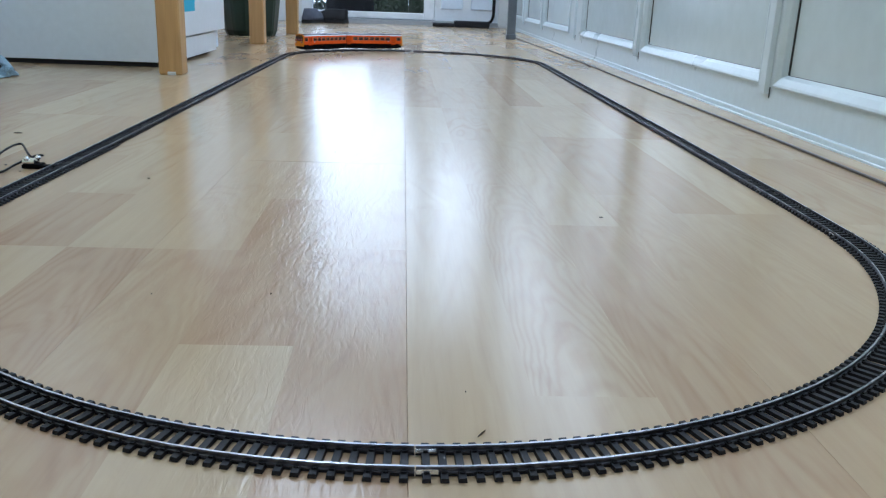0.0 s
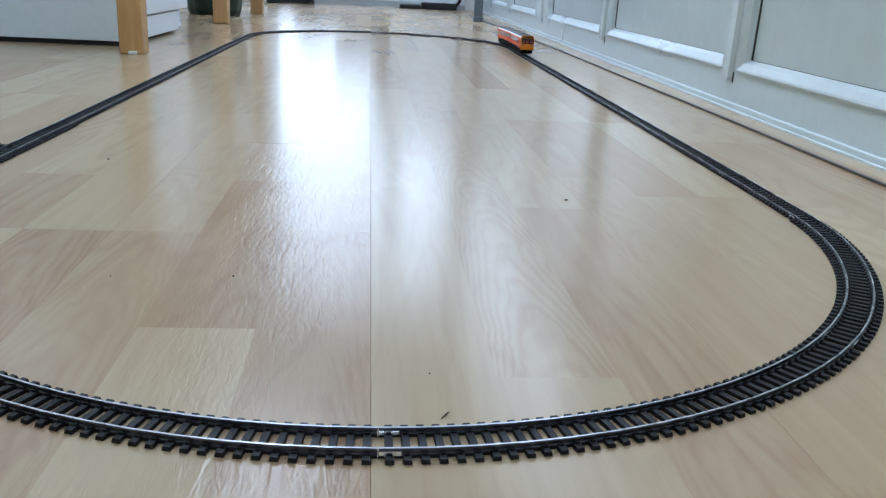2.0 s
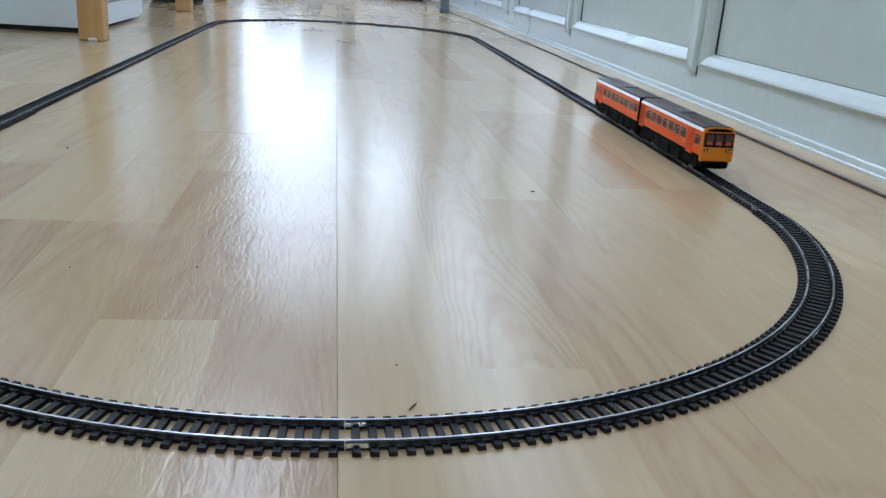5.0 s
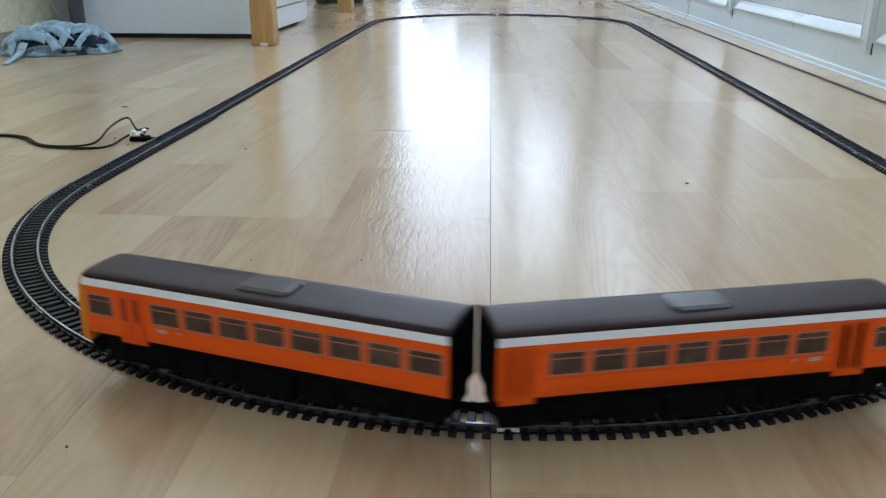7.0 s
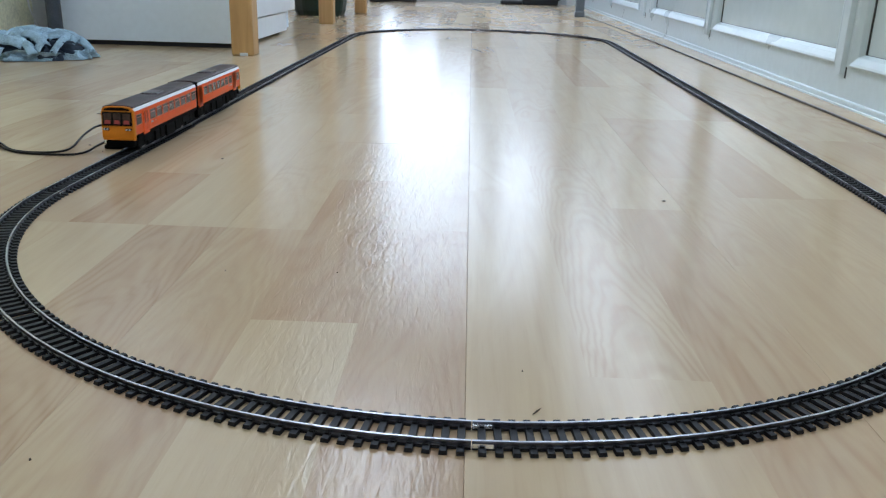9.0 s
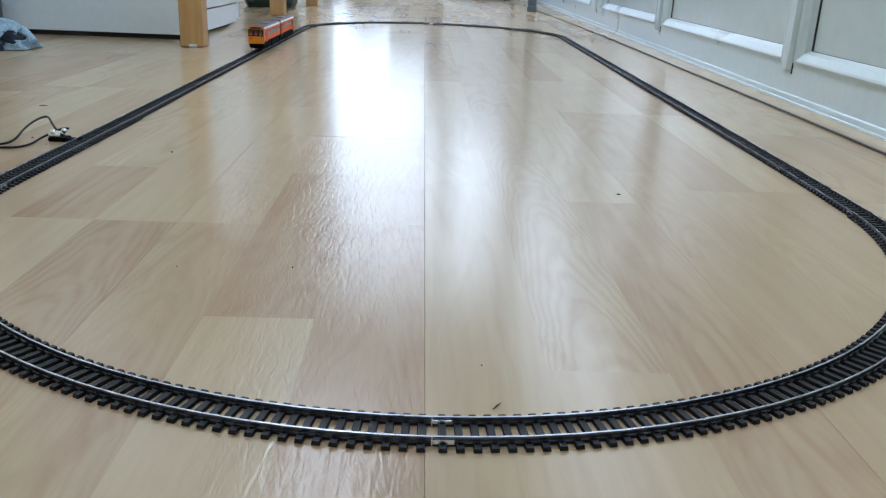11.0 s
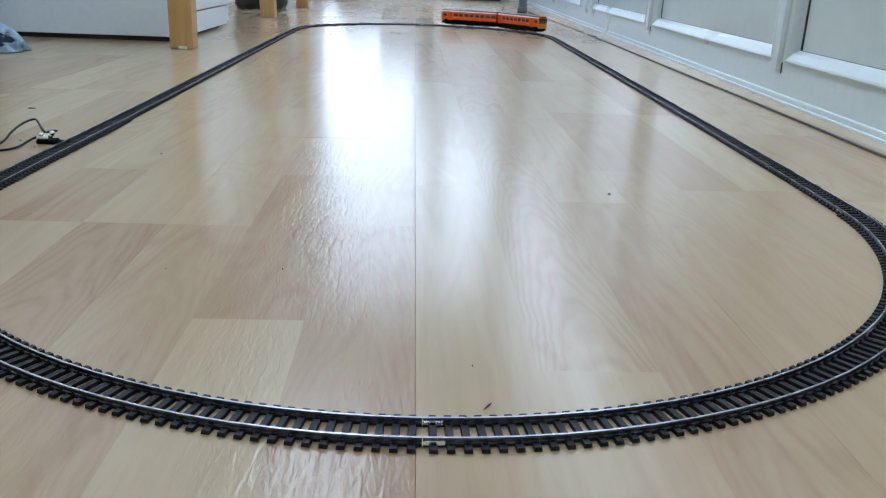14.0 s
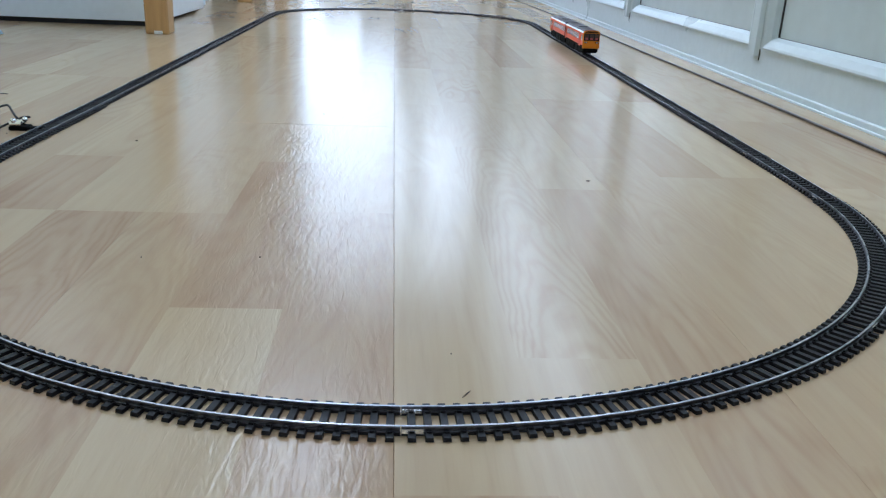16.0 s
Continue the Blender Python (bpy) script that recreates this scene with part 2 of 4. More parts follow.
def part(name, bm, material, parent=None, label="", smooth=False):
    ob = new(name, mesh_object(name, bm, material, smooth))
    ob.parent = parent
    if label:
        ob["label"] = label
    return ob


def holder(name, m, label, category, group="", kind=""):
    ob = new(name)
    ob.matrix_world = m
    return tagged(ob, label, category, group, kind)


def thing(name, bm, material, label, category, group="", kind="", smooth=False):
    return tagged(part(name, bm, material, smooth=smooth), label, category, group, kind)


def box(bm, x0, x1, y0, y1, z0, z1, bevel=0.0, segments=1):
    r = bmesh.ops.create_cube(bm, size=1.0, matrix=Matrix.LocRotScale(((x0 + x1) / 2, (y0 + y1) / 2, (z0 + z1) / 2), None, (x1 - x0, y1 - y0, z1 - z0)))
    if bevel:
        edges = list({e for v in r["verts"] for e in v.link_edges})
        bmesh.ops.bevel(bm, geom=edges, offset=bevel, segments=segments, affect='EDGES', profile=0.5)
    return bm


def boxes(*rows, bevel=0.0):
    bm = bmesh.new()
    for r in rows:
        box(bm, *r, bevel=bevel)
    return bm


def cyl(bm, r0, r1, depth, m, seg=16):
    bmesh.ops.create_cone(bm, cap_ends=True, segments=seg, radius1=r0, radius2=r1, depth=depth, matrix=m)
    return bm


def extrude_profile(bm, profile, stations):
    """Skin a closed profile of (u, v) pairs through a list of functions (u, v) -> point."""
    rings = [[bm.verts.new(f(u, v)) for u, v in profile] for f in stations]
    k = len(profile)
    for a, c in zip(rings, rings[1:]):
        for i in range(k):
            bm.faces.new((a[i], a[(i + 1) % k], c[(i + 1) % k], c[i]))
    bm.faces.new(rings[0][::-1])
    bm.faces.new(rings[-1])
    return bm


def tube_curve(name, pts, radius, material, parent=None, resolution=3):
    cu = bpy.data.curves.new(name, 'CURVE')
    cu.dimensions = '3D'
    cu.bevel_depth, cu.bevel_resolution, cu.resolution_u = radius, resolution, 8
    sp = cu.splines.new('NURBS')
    sp.points.add(len(pts) - 1)
    for p, c in zip(sp.points, pts):
        p.co = (*c, 1)
    sp.use_endpoint_u, sp.order_u = True, 3
    cu.materials.append(material)
    ob = new(name, cu)
    ob.parent = parent
    return ob


# ---- the room ----
XR, XL, YF, YB, ZC = 0.60, -1.12, 4.90, -2.0, 2.35

# wall with window behind the camera
thing("wall_back", boxes((XL - 0.1, XR + 0.14, YB - 0.1, YB, -0.02, 0.88), (XL - 0.1, XR + 0.14, YB - 0.1, YB, 2.02, ZC),
                         (XL - 0.1, -0.92, YB - 0.1, YB, 0.88, 2.02), (0.42, XR + 0.14, YB - 0.1, YB, 0.88, 2.02)), PLASTER,
      "white plastered wall with a window opening", "wall", kind="structure")
# the rooflight is out of view, added to let the overhead lamp in
thing("ceiling", boxes((XL - 0.1, -0.70, YB - 0.1, YF + 0.14, ZC, ZC + 0.1), (0.20, XR + 0.14, YB - 0.1, YF + 0.14, ZC, ZC + 0.1),
                       (-0.70, 0.20, YB - 0.1, 0.75, ZC, ZC + 0.1), (-0.70, 0.20, 4.25, YF + 0.14, ZC, ZC + 0.1)), PLASTER, "unseen white ceiling with an added long rooflight opening", "ceiling", kind="structure")
pane = thing("window_1", boxes((-0.70, 0.20, 0.75, 4.25, ZC + 0.05, ZC + 0.056)), GLASS, "long clear pane of the added, unseen rooflight", "window", kind="structure")
pane.visible_shadow = False
thing("wall_left", boxes((XL - 0.1, XL, YB, 1.78, -0.02, ZC)), WALLPAPER, "cream textured plaster wall", "wall", kind="structure")
thing("baseboard_left", boxes((XL, XL + 0.006, YB + 0.002, 1.775, 0.0, 0.028), bevel=0.002), SKIRT, "worn pale skirting along the cream wall", "baseboard", kind="structure")
thing("wall_left_far", boxes((XL - 0.1, XL, 1.782, YF, -0.02, ZC), (XL, -0.66, 3.72, 3.84, -0.02, ZC)), PLASTER, "white plastered wall", "wall", kind="structure")

# uPVC side wall: frame units with recessed panels below; unseen windows above, added for light
wall_right = holder("wall_right", pose(0, 0, 0), "white uPVC frame wall with grey-white panels", "wall", kind="structure")
part("sill_strip", boxes((XR - 0.0045, XR + 0.05, YB + 0.002, YF - 0.002, 0.0012, 0.0120), bevel=0.0012), UPVC, wall_right)
part("sill_lip", boxes((XR - 0.0075, XR - 0.0040, YB + 0.002, YF - 0.002, -0.004, 0.0034), bevel=0.0008), UPVC, wall_right)
part("sill_gap", boxes((XR - 0.0060, XR + 0.02, YB + 0.002, YF - 0.002, -0.02, 0.0011)), BEADING, wall_right, "dirty joint under the sill")
PANELS = [(-1.55, -0.70), (-0.62, 0.2), (0.30, 1.064), (1.116, 1.900), (1.974, 2.715), (2.95, 3.60), (3.69, 4.24), (4.36, 4.82)]
Z0, ZT, ZW0, ZW1 = 0.0632, 0.84, 0.98, 1.98
part("bottom_rail", boxes((XR, XR + 0.06, YB + 0.002, YF - 0.002, 0.0122, Z0)), UPVC, wall_right)
part("middle_rail", boxes((XR, XR + 0.06, YB + 0.002, YF - 0.002, ZT, ZW0 - 0.002)), UPVC, wall_right)
part("top_rail", boxes((XR, XR + 0.06, YB + 0.002, YF - 0.002, ZW1, ZC - 0.002)), UPVC, wall_right)
edges = [YB + 0.002] + [v for p in PANELS for v in p] + [YF - 0.002]
for a, c in zip(edges[0::2], edges[1::2]):
    part("stile", boxes((XR + 0.0005, XR + 0.0595, a, c, Z0, ZT), (XR + 0.0005, XR + 0.0595, a, c, ZW0, ZW1)), UPVC, wall_right)
for a, c in zip(edges[2:-1:2], edges[3::2]):
    bm = bmesh.new()
    m = (a + c) / 2
    prof = [(-0.017, 0.0), (-0.012, -0.007), (0.012, -0.007), (0.017, 0.0)]
    extrude_profile(bm, [(u + m + 0.010, v + XR) for u, v in prof], [lambda u, v, z=z: (v, u, z) for z in (0.050, ZC - 0.01)])
    part("mullion_cover", bm, UPVC, wall_right)
    part("mullion_gap", boxes((XR - 0.0012, XR + 0.0006, m - 0.0115, m - 0.0088, 0.044, 0.062)), RUBBER, wall_right, "dark joint beside the cover strip")
for a, c in PANELS:
    panel = part("panel", boxes((XR + 0.011, XR + 0.030, a - 0.01, c + 0.01, Z0 - 0.01, ZT + 0.01)), PANEL, wall_right, "grey-white glossy infill panel")
    bm = bmesh.new()
    # bevelled glazing bead on four sides
    sec = [(0.0, 0.0008), (0.001, -0.0045), (0.0035, -0.0055), (0.007, -0.0045), (0.017, 0.001), (0.0215, 0.0085), (0.0225, 0.0105), (0.0, 0.0105)]
    extrude_profile(bm, sec, [lambda u, v, y=y, s=s: (XR + v, y + s * u, Z0 + u) for y, s in ((a, 1), (c, -1))])
    part("bead", bm, UPVC, wall_right)
    for y, s in ((a, 1), (c, -1)):
        bm = bmesh.new()
        extrude_profile(bm, sec, [lambda u, v, z=z, k=k, y=y, s=s: (XR + v, y + s * u, z + k * u) for z, k in ((Z0, 1), (ZT, -1))])
        part("bead", bm, UPVC, wall_right)
    part("gasket", boxes((XR + 0.0095, XR + 0.011, c - 0.0265, c - 0.0205, Z0 + 0.0215, ZT - 0.02)), RUBBER, panel, "black rubber gasket")
    part("gasket", boxes((XR + 0.0095, XR + 0.011, a + 0.0215, c - 0.0215, Z0 + 0.0205, Z0 + 0.0225)), RUBBER, panel)
    pane = part("added_window_pane", boxes((XR + 0.025, XR + 0.031, a, c, ZW0, ZW1)), GLASS, wall_right)
    pane.visible_shadow = False
tagged(tube_curve("floor_beading", [(0.545, -0.5, 0.002), (0.545, 0.3, 0.002), (0.544, 0.8, 0.002), (0.542, 1.1, 0.002), (0.535, 1.5, 0.002), (0.533, 1.9, 0.002),
                                    (0.520, 2.65, 0.002), (0.492, 3.5, 0.002), (0.480, 4.2, 0.002)], 0.0019, BEADING),
       "thin brown beading strip lying on the floor", "trim", kind="structure")

# far wall with glazed door
thing("wall_far", boxes((XL - 0.1, -0.67, YF, YF + 0.12, -0.02, ZC), (-0.67, XR + 0.14, YF, YF + 0.12, 2.06, ZC), (0.52, XR + 0.14, YF, YF + 0.12, -0.02, 2.06)),
      PLASTER, "white end wall round a glazed door", "wall", kind="structure")
door = holder("door_1", pose(0, 0, 0), "white uPVC glazed garden door, closed", "door", kind="structure")
part("door_frame", boxes((-0.668, -0.605, YF - 0.01, YF + 0.06, 0.03, 2.058), (0.066, 0.13, YF - 0.01, YF + 0.06, 0.03, 2.058), (-0.605, 0.066, YF - 0.01, YF + 0.06, 0.03, 0.068),
                         (-0.605, 0.066, YF - 0.01, YF + 0.06, 1.99, 2.058), bevel=0.004), DOORWHITE, door)
part("threshold", boxes((-0.668, 0.518, YF - 0.03, YF + 0.08, -0.02, 0.028), bevel=0.004), surface("grey_aluminium", (0.42, 0.44, 0.46), 0.4, metal=0.5), door)
gl = part("pane", boxes((-0.603, 0.064, YF + 0.02, YF + 0.026, 0.07, 1.988)), GLASS, door)
gl.visible_shadow = False
side = part("side_panel", boxes((0.132, 0.518, YF, YF + 0.05, 0.03, 0.84), (0.132, 0.155, YF, YF + 0.05, 0.84, 2.0), (0.497, 0.518, YF, YF + 0.05, 0.84, 2.0), (0.132, 0.518, YF, YF + 0.05, 2.0, 2.058)), DOORWHITE, door)
g2 = part("side_pane", boxes((0.155, 0.497, YF + 0.02, YF + 0.026, 0.84, 2.0)), GLASS, door)
g2.visible_shadow = False
for x0, x1 in ((0.17, 0.30), (0.35, 0.48)):
    part("raised_field", boxes((x0, x1, YF - 0.008, YF - 0.001, 0.10, 0.78), bevel=0.003), CABINET, side)

# outside
thing("ground", boxes((-30, 30, YF + 0.13, 60, -0.08, -0.03)), PAVING, "pale paved patio outside the door", "ground", kind="structure")
# emissive panel added behind the garden as bright sky
thing("backdrop", boxes((-12, 12, 14.0, 14.1, -0.03, 9)), SKYGLOW, "glowing panel standing in for the overcast sky beyond the garden", "backdrop", kind="structure")


def hedge():
    rnd = random.Random(4)
    bm = bmesh.new()
    for i in range(5200):
        x = rnd.uniform(-0.9, 1.3)
        # height steps up to the right, to dim that side of the floor reflection
        z = rnd.random() ** 1.1 * (1.25 if x > -0.05 else 0.70 if x > -0.33 else 0.3) - 0.03
        y = 6.1 + rnd.uniform(-0.15, 0.2) + 0.1 * math.sin(9 * x)
        s = rnd.uniform(0.012, 0.03)
        m = pose(x, y, z, rnd.uniform(0, 360), rnd.uniform(0, 360), rnd.uniform(0, 360))
        vs = [bm.verts.new(m @ Vector(p)) for p in ((-s, 0, 0), (0, -s * 0.5, s * 0.1), (s, 0, 0), (0, s * 0.5, s * 0.1))]
        bm.faces.new(vs)
    # unseen solid cores added behind the leaves, blocking the backdrop's glow in steps
    box(bm, -0.03, 1.3, 6.25, 6.5, -0.03, 1.1)
    box(bm, -0.32, -0.032, 6.26, 6.5, -0.03, 0.58)
    return thing("hedge", bm, LEAF, "low leafy green hedge in the garden, with added solid cores", "hedge", kind="stuff")


hedge()


# ---- track ----
R, L, GAUGE, RAILTOP, YO = 0.3738, 1.794, 0.0165, 0.0045, 0.0025
LAP = 2 * math.pi * R + 2 * L


def oval_point(s):
    """Ideal centre line: place and heading; s = 0 at the near bend's middle, growing the way that the train runs."""
    s %= LAP
    q = math.pi * R / 2
    if s < q:
        a = -math.pi / 2 - s / R
        return R * math.cos(a), YO + R + R * math.sin(a), a - math.pi / 2
    s -= q
    if s < L:
        return -R, YO + R + s, math.pi / 2
    s -= L
    if s < 2 * q:
        a = math.pi - s / R
        return R * math.cos(a), YO + R + L + R * math.sin(a), a - math.pi / 2
    s -= 2 * q
    if s < L:
        return R, YO + R + L - s, -math.pi / 2
    s -= L
    a = -s / R
    return R * math.cos(a), YO + R + R * math.sin(a), a - math.pi / 2


LEFTBOW = 0.003


def track_point(s):
    """The laid oval: its right straight lies a little further out."""
    x, y, a = oval_point(s)
    k = min(1, max(0, (y - 0.16) / 0.32))
    return x + (0.0072 + 0.0025 * min(1, max(0, (y - 0.4) / 0.5))) * k * k * (3 - 2 * k) * min(1, max(0, x / R)) ** 2 - LEFTBOW * max(0.0, -x / R) ** 3 * max(0.0, 1 - ((y - 0.32) / 0.3) ** 2), y, a


def sleeper_mesh(hl):
    bm = bmesh.new()
    w = 0.0019
    base = [(-w, -hl), (w, -hl), (w, hl), (-w, hl)]
    lo = [bm.verts.new((x, y, 0.0003)) for x, y in base]
    hi = [bm.verts.new((x * 0.86, y * 0.975, 0.0022)) for x, y in base]
    for i in range(4):
        bm.faces.new((lo[i], lo[(i + 1) % 4], hi[(i + 1) % 4], hi[i]))
    bm.faces.new(hi)
    bm.faces.new(lo[::-1])
    for side in (-1, 1):
        y = side * GAUGE / 2
        for d in (-0.0017, 0.0017):
            box(bm, -0.0010, 0.0010, y + d - 0.0007, y + d + 0.0007, 0.0021, 0.0030)
    return mesh_object("sleeper", bm, SLEEPER)


LONG_SLEEPER, SHORT_SLEEPER = sleeper_mesh(0.0146), sleeper_mesh(0.0122)
RAIL_SEC = [(u, v - 0.0015) for u, v in [(-0.0011, 0.0030), (0.0011, 0.0030), (0.0011, 0.0035), (0.0004, 0.0038), (0.0004, 0.0050), (0.0007, 0.0053), (0.00055, 0.0060), (-0.00055, 0.0060), (-0.0007, 0.0053), (-0.0004, 0.0050), (-0.0004, 0.0038), (-0.0011, 0.0035)]]


def track_section(s0, s1, curved, short=False):
    mid = track_point((s0 + s1) / 2)
    label = "black-sleepered curved model railway track section" if curved else "black-sleepered straight model railway track section"
    sec = holder("track_section", pose(mid[0], mid[1], 0), label, "model track", "oval of track")
    steps = 15 if curved else 2

    def at(s, off, z):
        x, y, a = track_point(s)
        return (x - math.sin(a) * off - mid[0], y + math.cos(a) * off - mid[1], z)

    e = 0.0002
    ss = [s0 + e + (s1 - s0 - 2 * e) * i / (steps - 1) for i in range(steps)]
    for side in (-1, 1):
        bm = bmesh.new()
        extrude_profile(bm, RAIL_SEC, [lambda u, v, s=s: at(s, side * GAUGE / 2 + u, v) for s in ss])
        ob = part("rail", bm, [RAILSIDE, RAIL], sec)
        # top faces take the lighter metal, all others the darker
        for p in ob.data.polygons:
            if p.normal.z > 0.9 and p.center.z > 0.0042:
                p.material_index = 1
        bm = bmesh.new()
        extrude_profile(bm, [(-0.0016, 0.0004), (0.0016, 0.0004), (0.0016, 0.0013), (-0.0016, 0.0013)], [lambda u, v, s=s: at(s, side * GAUGE / 2 + u, v) for s in ss[:1] + ss[1:-1] + ss[-1:]])
        part("web", bm, SLEEPER, sec)
        bm = bmesh.new()
        extrude_profile(bm, [(-0.0018, 0.0016), (0.0018, 0.0016), (0.0014, 0.0035), (-0.0014, 0.0035)], [lambda u, v, s=s: at(s, side * GAUGE / 2 + u, v) for s in (s1 - 0.0095, s1 - 0.0004)])
        part("fishplate", bm, FISHPLATE, sec, "bright metal rail joiner")
    n = max(2, round((s1 - s0) / 0.00728))
    for i in range(n):
        s = s0 + 0.001 + (s1 - s0 - 0.002) * (i + 0.5) / n
        x, y, a = track_point(s)
        ob = new("sleeper", SHORT_SLEEPER if short else LONG_SLEEPER)
        ob.parent = sec
        ob.matrix_local = pose(x - mid[0], y - mid[1], 0, 0, 0, math.degrees(a))
    return sec


QUARTER = math.pi * R / 2
STRAIGHT = [0.168] * 9
s = -QUARTER
for i in range(4):
    track_section(s, s + QUARTER / 2, True)
    s += QUARTER / 2
for d in [0.335] + STRAIGHT[:8] + [0.115]:
    track_section(s, s + d, False, d < 0.3)
    s += d
for i in range(4):
    track_section(s, s + QUARTER / 2, True)
    s += QUARTER / 2
for d in [0.114] + STRAIGHT + [0.168]:
    track_section(s, s + d, False, True)
    s += d


# ---- train ----
HALF, INNER, HW = 0.0972, -0.0952, 0.0175          # cab end, inner end, half width of a car
ZB, ZG0, ZG1 = 0.0248, 0.0500, 0.0530   # body's foot, white gutter stripe


def roof_profile(k=1.0):
    w = HW - 0.0014
    pts = [(-w, ZG1), (w, ZG1)]
    for i in range(1, 8):
        a = math.pi * i / 8
        c, sn = math.cos(a), math.sin(a)
        pts.append((w * (abs(c) ** 0.6) * (1 if c >= 0 else -1) * 0.985, ZG1 + 0.0003 + 0.0026 * k * sn ** 0.8))
    return pts


def railcar():
    car = holder("railcar", pose(0, 0, 0), "orange model diesel railcar with brown roof and yellow cab end", "model train", "two-car train")
    xc = HALF - 0.004                       # start of the cab end
    # body shell below the stripe, with openings filled by windows set on it
    bm = bmesh.new()
    sec = [(-HW + 0.0006, ZB), (HW - 0.0006, ZB), (HW, ZB + 0.003), (HW, ZG0), (-HW, ZG0), (-HW, ZB + 0.003)]
    extrude_profile(bm, sec, [lambda u, v, x=x: (x, u, v) for x in (INNER, xc)])
    body = part("body", bm, ORANGE, car)
    bm = bmesh.new()
    extrude_profile(bm, [(-HW - 0.0005, ZG0), (HW + 0.0005, ZG0), (HW - 0.0012, ZG1), (-HW + 0.0012, ZG1)], [lambda u, v, x=x: (x, u, v) for x in (INNER, xc + 0.001)])
    part("gutter_stripe", bm, WHITE, car, "white stripe under the roof edge")
    bm = bmesh.new()
    extrude_profile(bm, roof_profile(), [lambda u, v, x=x, k=k: (x, u * k, ZG1 + (v - ZG1) * k) for x, k in ((INNER, 0.97), (INNER + 0.003, 1.0), (xc - 0.002, 1.0), (HALF - 0.0022, 0.985))])
    roof = part("roof", bm, ROOF, car, "dark brown curved roof", smooth=True)
    bm = bmesh.new()
    extrude_profile(bm, [(-0.0105, 0.0545), (0.0105, 0.0545), (0.0094, 0.0566), (0.0072, 0.0574), (-0.0072, 0.0574), (-0.0094, 0.0566)],
                    [lambda u, v, x=x, k=k: (x, u * k, 0.0545 + (v - 0.0545) * k) for x, k in ((-0.0150, 0.72), (-0.0120, 1.0), (0.010, 1.0), (0.0130, 0.72))])
    part("roof_hatch", bm, HATCH, roof, "raised dark brown hatch")
    # cab end: slightly raked yellow face with rounded corners
    bm = bmesh.new()
    face = [(-HW * 0.97, ZB - 0.0050), (HW * 0.97, ZB - 0.0050), (HW, ZB - 0.001), (HW, ZG0), (HW - 0.0012, ZG1), (HW * 0.76, 0.0549), (HW * 0.40, 0.0556), (-HW * 0.40, 0.0556), (-HW * 0.76, 0.0549), (-HW + 0.0012, ZG1), (-HW, ZG0), (-HW, ZB - 0.001)]
    extrude_profile(bm, face, [lambda u, v, x=x, k=k: (x - max(0, v - 0.03) * 0.10, u * k, 0.042 + (v - 0.042) * k) for x, k in ((xc + 0.0005, 1.0), (HALF - 0.0005, 1.0), (HALF + 0.0015, 0.955))])
    cab = part("cab_front", bm, YELLOW, car, "amber yellow cab front")
    rake = lambda z: HALF + 0.0015 - max(0, z - 0.03) * 0.10
    bm = bmesh.new()
    for y0, y1, z0, z1 in ((-0.0158, 0.0158, 0.0352, 0.0496),):
        extrude_profile(bm, [(y0, z0), (y1, z0), (y1, z1), (y0, z1)], [lambda u, v, d=d: (rake(v) + d, u, v) for d in (-0.001, 0.0003)])
    part("screen_surround", bm, CHASSIS, cab, "black windscreen surround")
    for y in (-0.0100, 0.0, 0.0100):
        w = 0.0040
        bm = bmesh.new()
        extrude_profile(bm, [(y - w, 0.0370), (y + w, 0.0370), (y + w, 0.0482), (y - w, 0.0482)], [lambda u, v, d=d: (rake(v) + d, u, v) for d in (0.0, 0.0007)])
        part("windscreen", bm, TINTED, cab, "smoked windscreen pane")
        bm = bmesh.new()
        extrude_profile(bm, [(y - w * 0.8, 0.0373), (y + w * 0.8, 0.0373), (y + w * 0.6, 0.0411), (y - w * 0.6, 0.0411)], [lambda u, v, d=d: (rake(v) + d, u, v) for d in (0.0006, 0.0009)])
        part("seat_back", bm, SEATRED, cab, "dull red seat behind the windscreen")
    bm = bmesh.new()
    extrude_profile(bm, [(-0.0138, 0.0508), (0.0138, 0.0508), (0.0126, 0.0528), (0.0070, 0.0540), (-0.0070, 0.0540), (-0.0126, 0.0528)], [lambda u, v, d=d: (rake(v) + d, u, v) for d in (-0.001, 0.0004)])
    part("destination_blind", bm, CHASSIS, cab, "dark destination panel")
    for y in (-0.0118, 0.0118):
        part("headlight_pod", boxes((HALF + 0.001, HALF + 0.0026, y - 0.0034, y + 0.0034, 0.0305, 0.0331), bevel=0.0005), CHASSIS, cab)
        for d in (-0.0016, 0.0016):
            part("headlight", cyl(bmesh.new(), 0.0010, 0.0009, 0.0008, pose(HALF + 0.0029, y + d, 0.0318, 0, 90, 0), 10), LENS, cab)
    part("buffer_skirt", boxes((HALF - 0.009, HALF - 0.001, -0.0150, 0.0150, 0.0125, ZB - 0.0052), bevel=0.001), CHASSIS, car, "black buffer beam")
    # side windows and doors: one side runs without the inner door
    def window(x0, x1, side, mat=TINTED, z0=0.0355, z1=0.0452):
        y = side * HW
        bm = bmesh.new()
        t = 0.0008
        for a, c, d, e in ((x0 - t, x1 + t, z0 - t, z0), (x0 - t, x1 + t, z1, z1 + t), (x0 - t, x0, z0, z1), (x1, x1 + t, z0, z1)):
            box(bm, a, c, y - 0.0003, y + 0.0003, d, e)
        fr = part("window_frame", bm, WINDOWFRAME, car)
        part("pane", boxes((x0, x1, y - 0.0002, y + 0.0001, z0, z1)), mat, fr, "smoked window pane")
        part("vent_line", boxes((x0, x1, y - 0.0003, y + 0.0002, z1 - 0.0028, z1 - 0.0023)), WINDOWFRAME, fr)

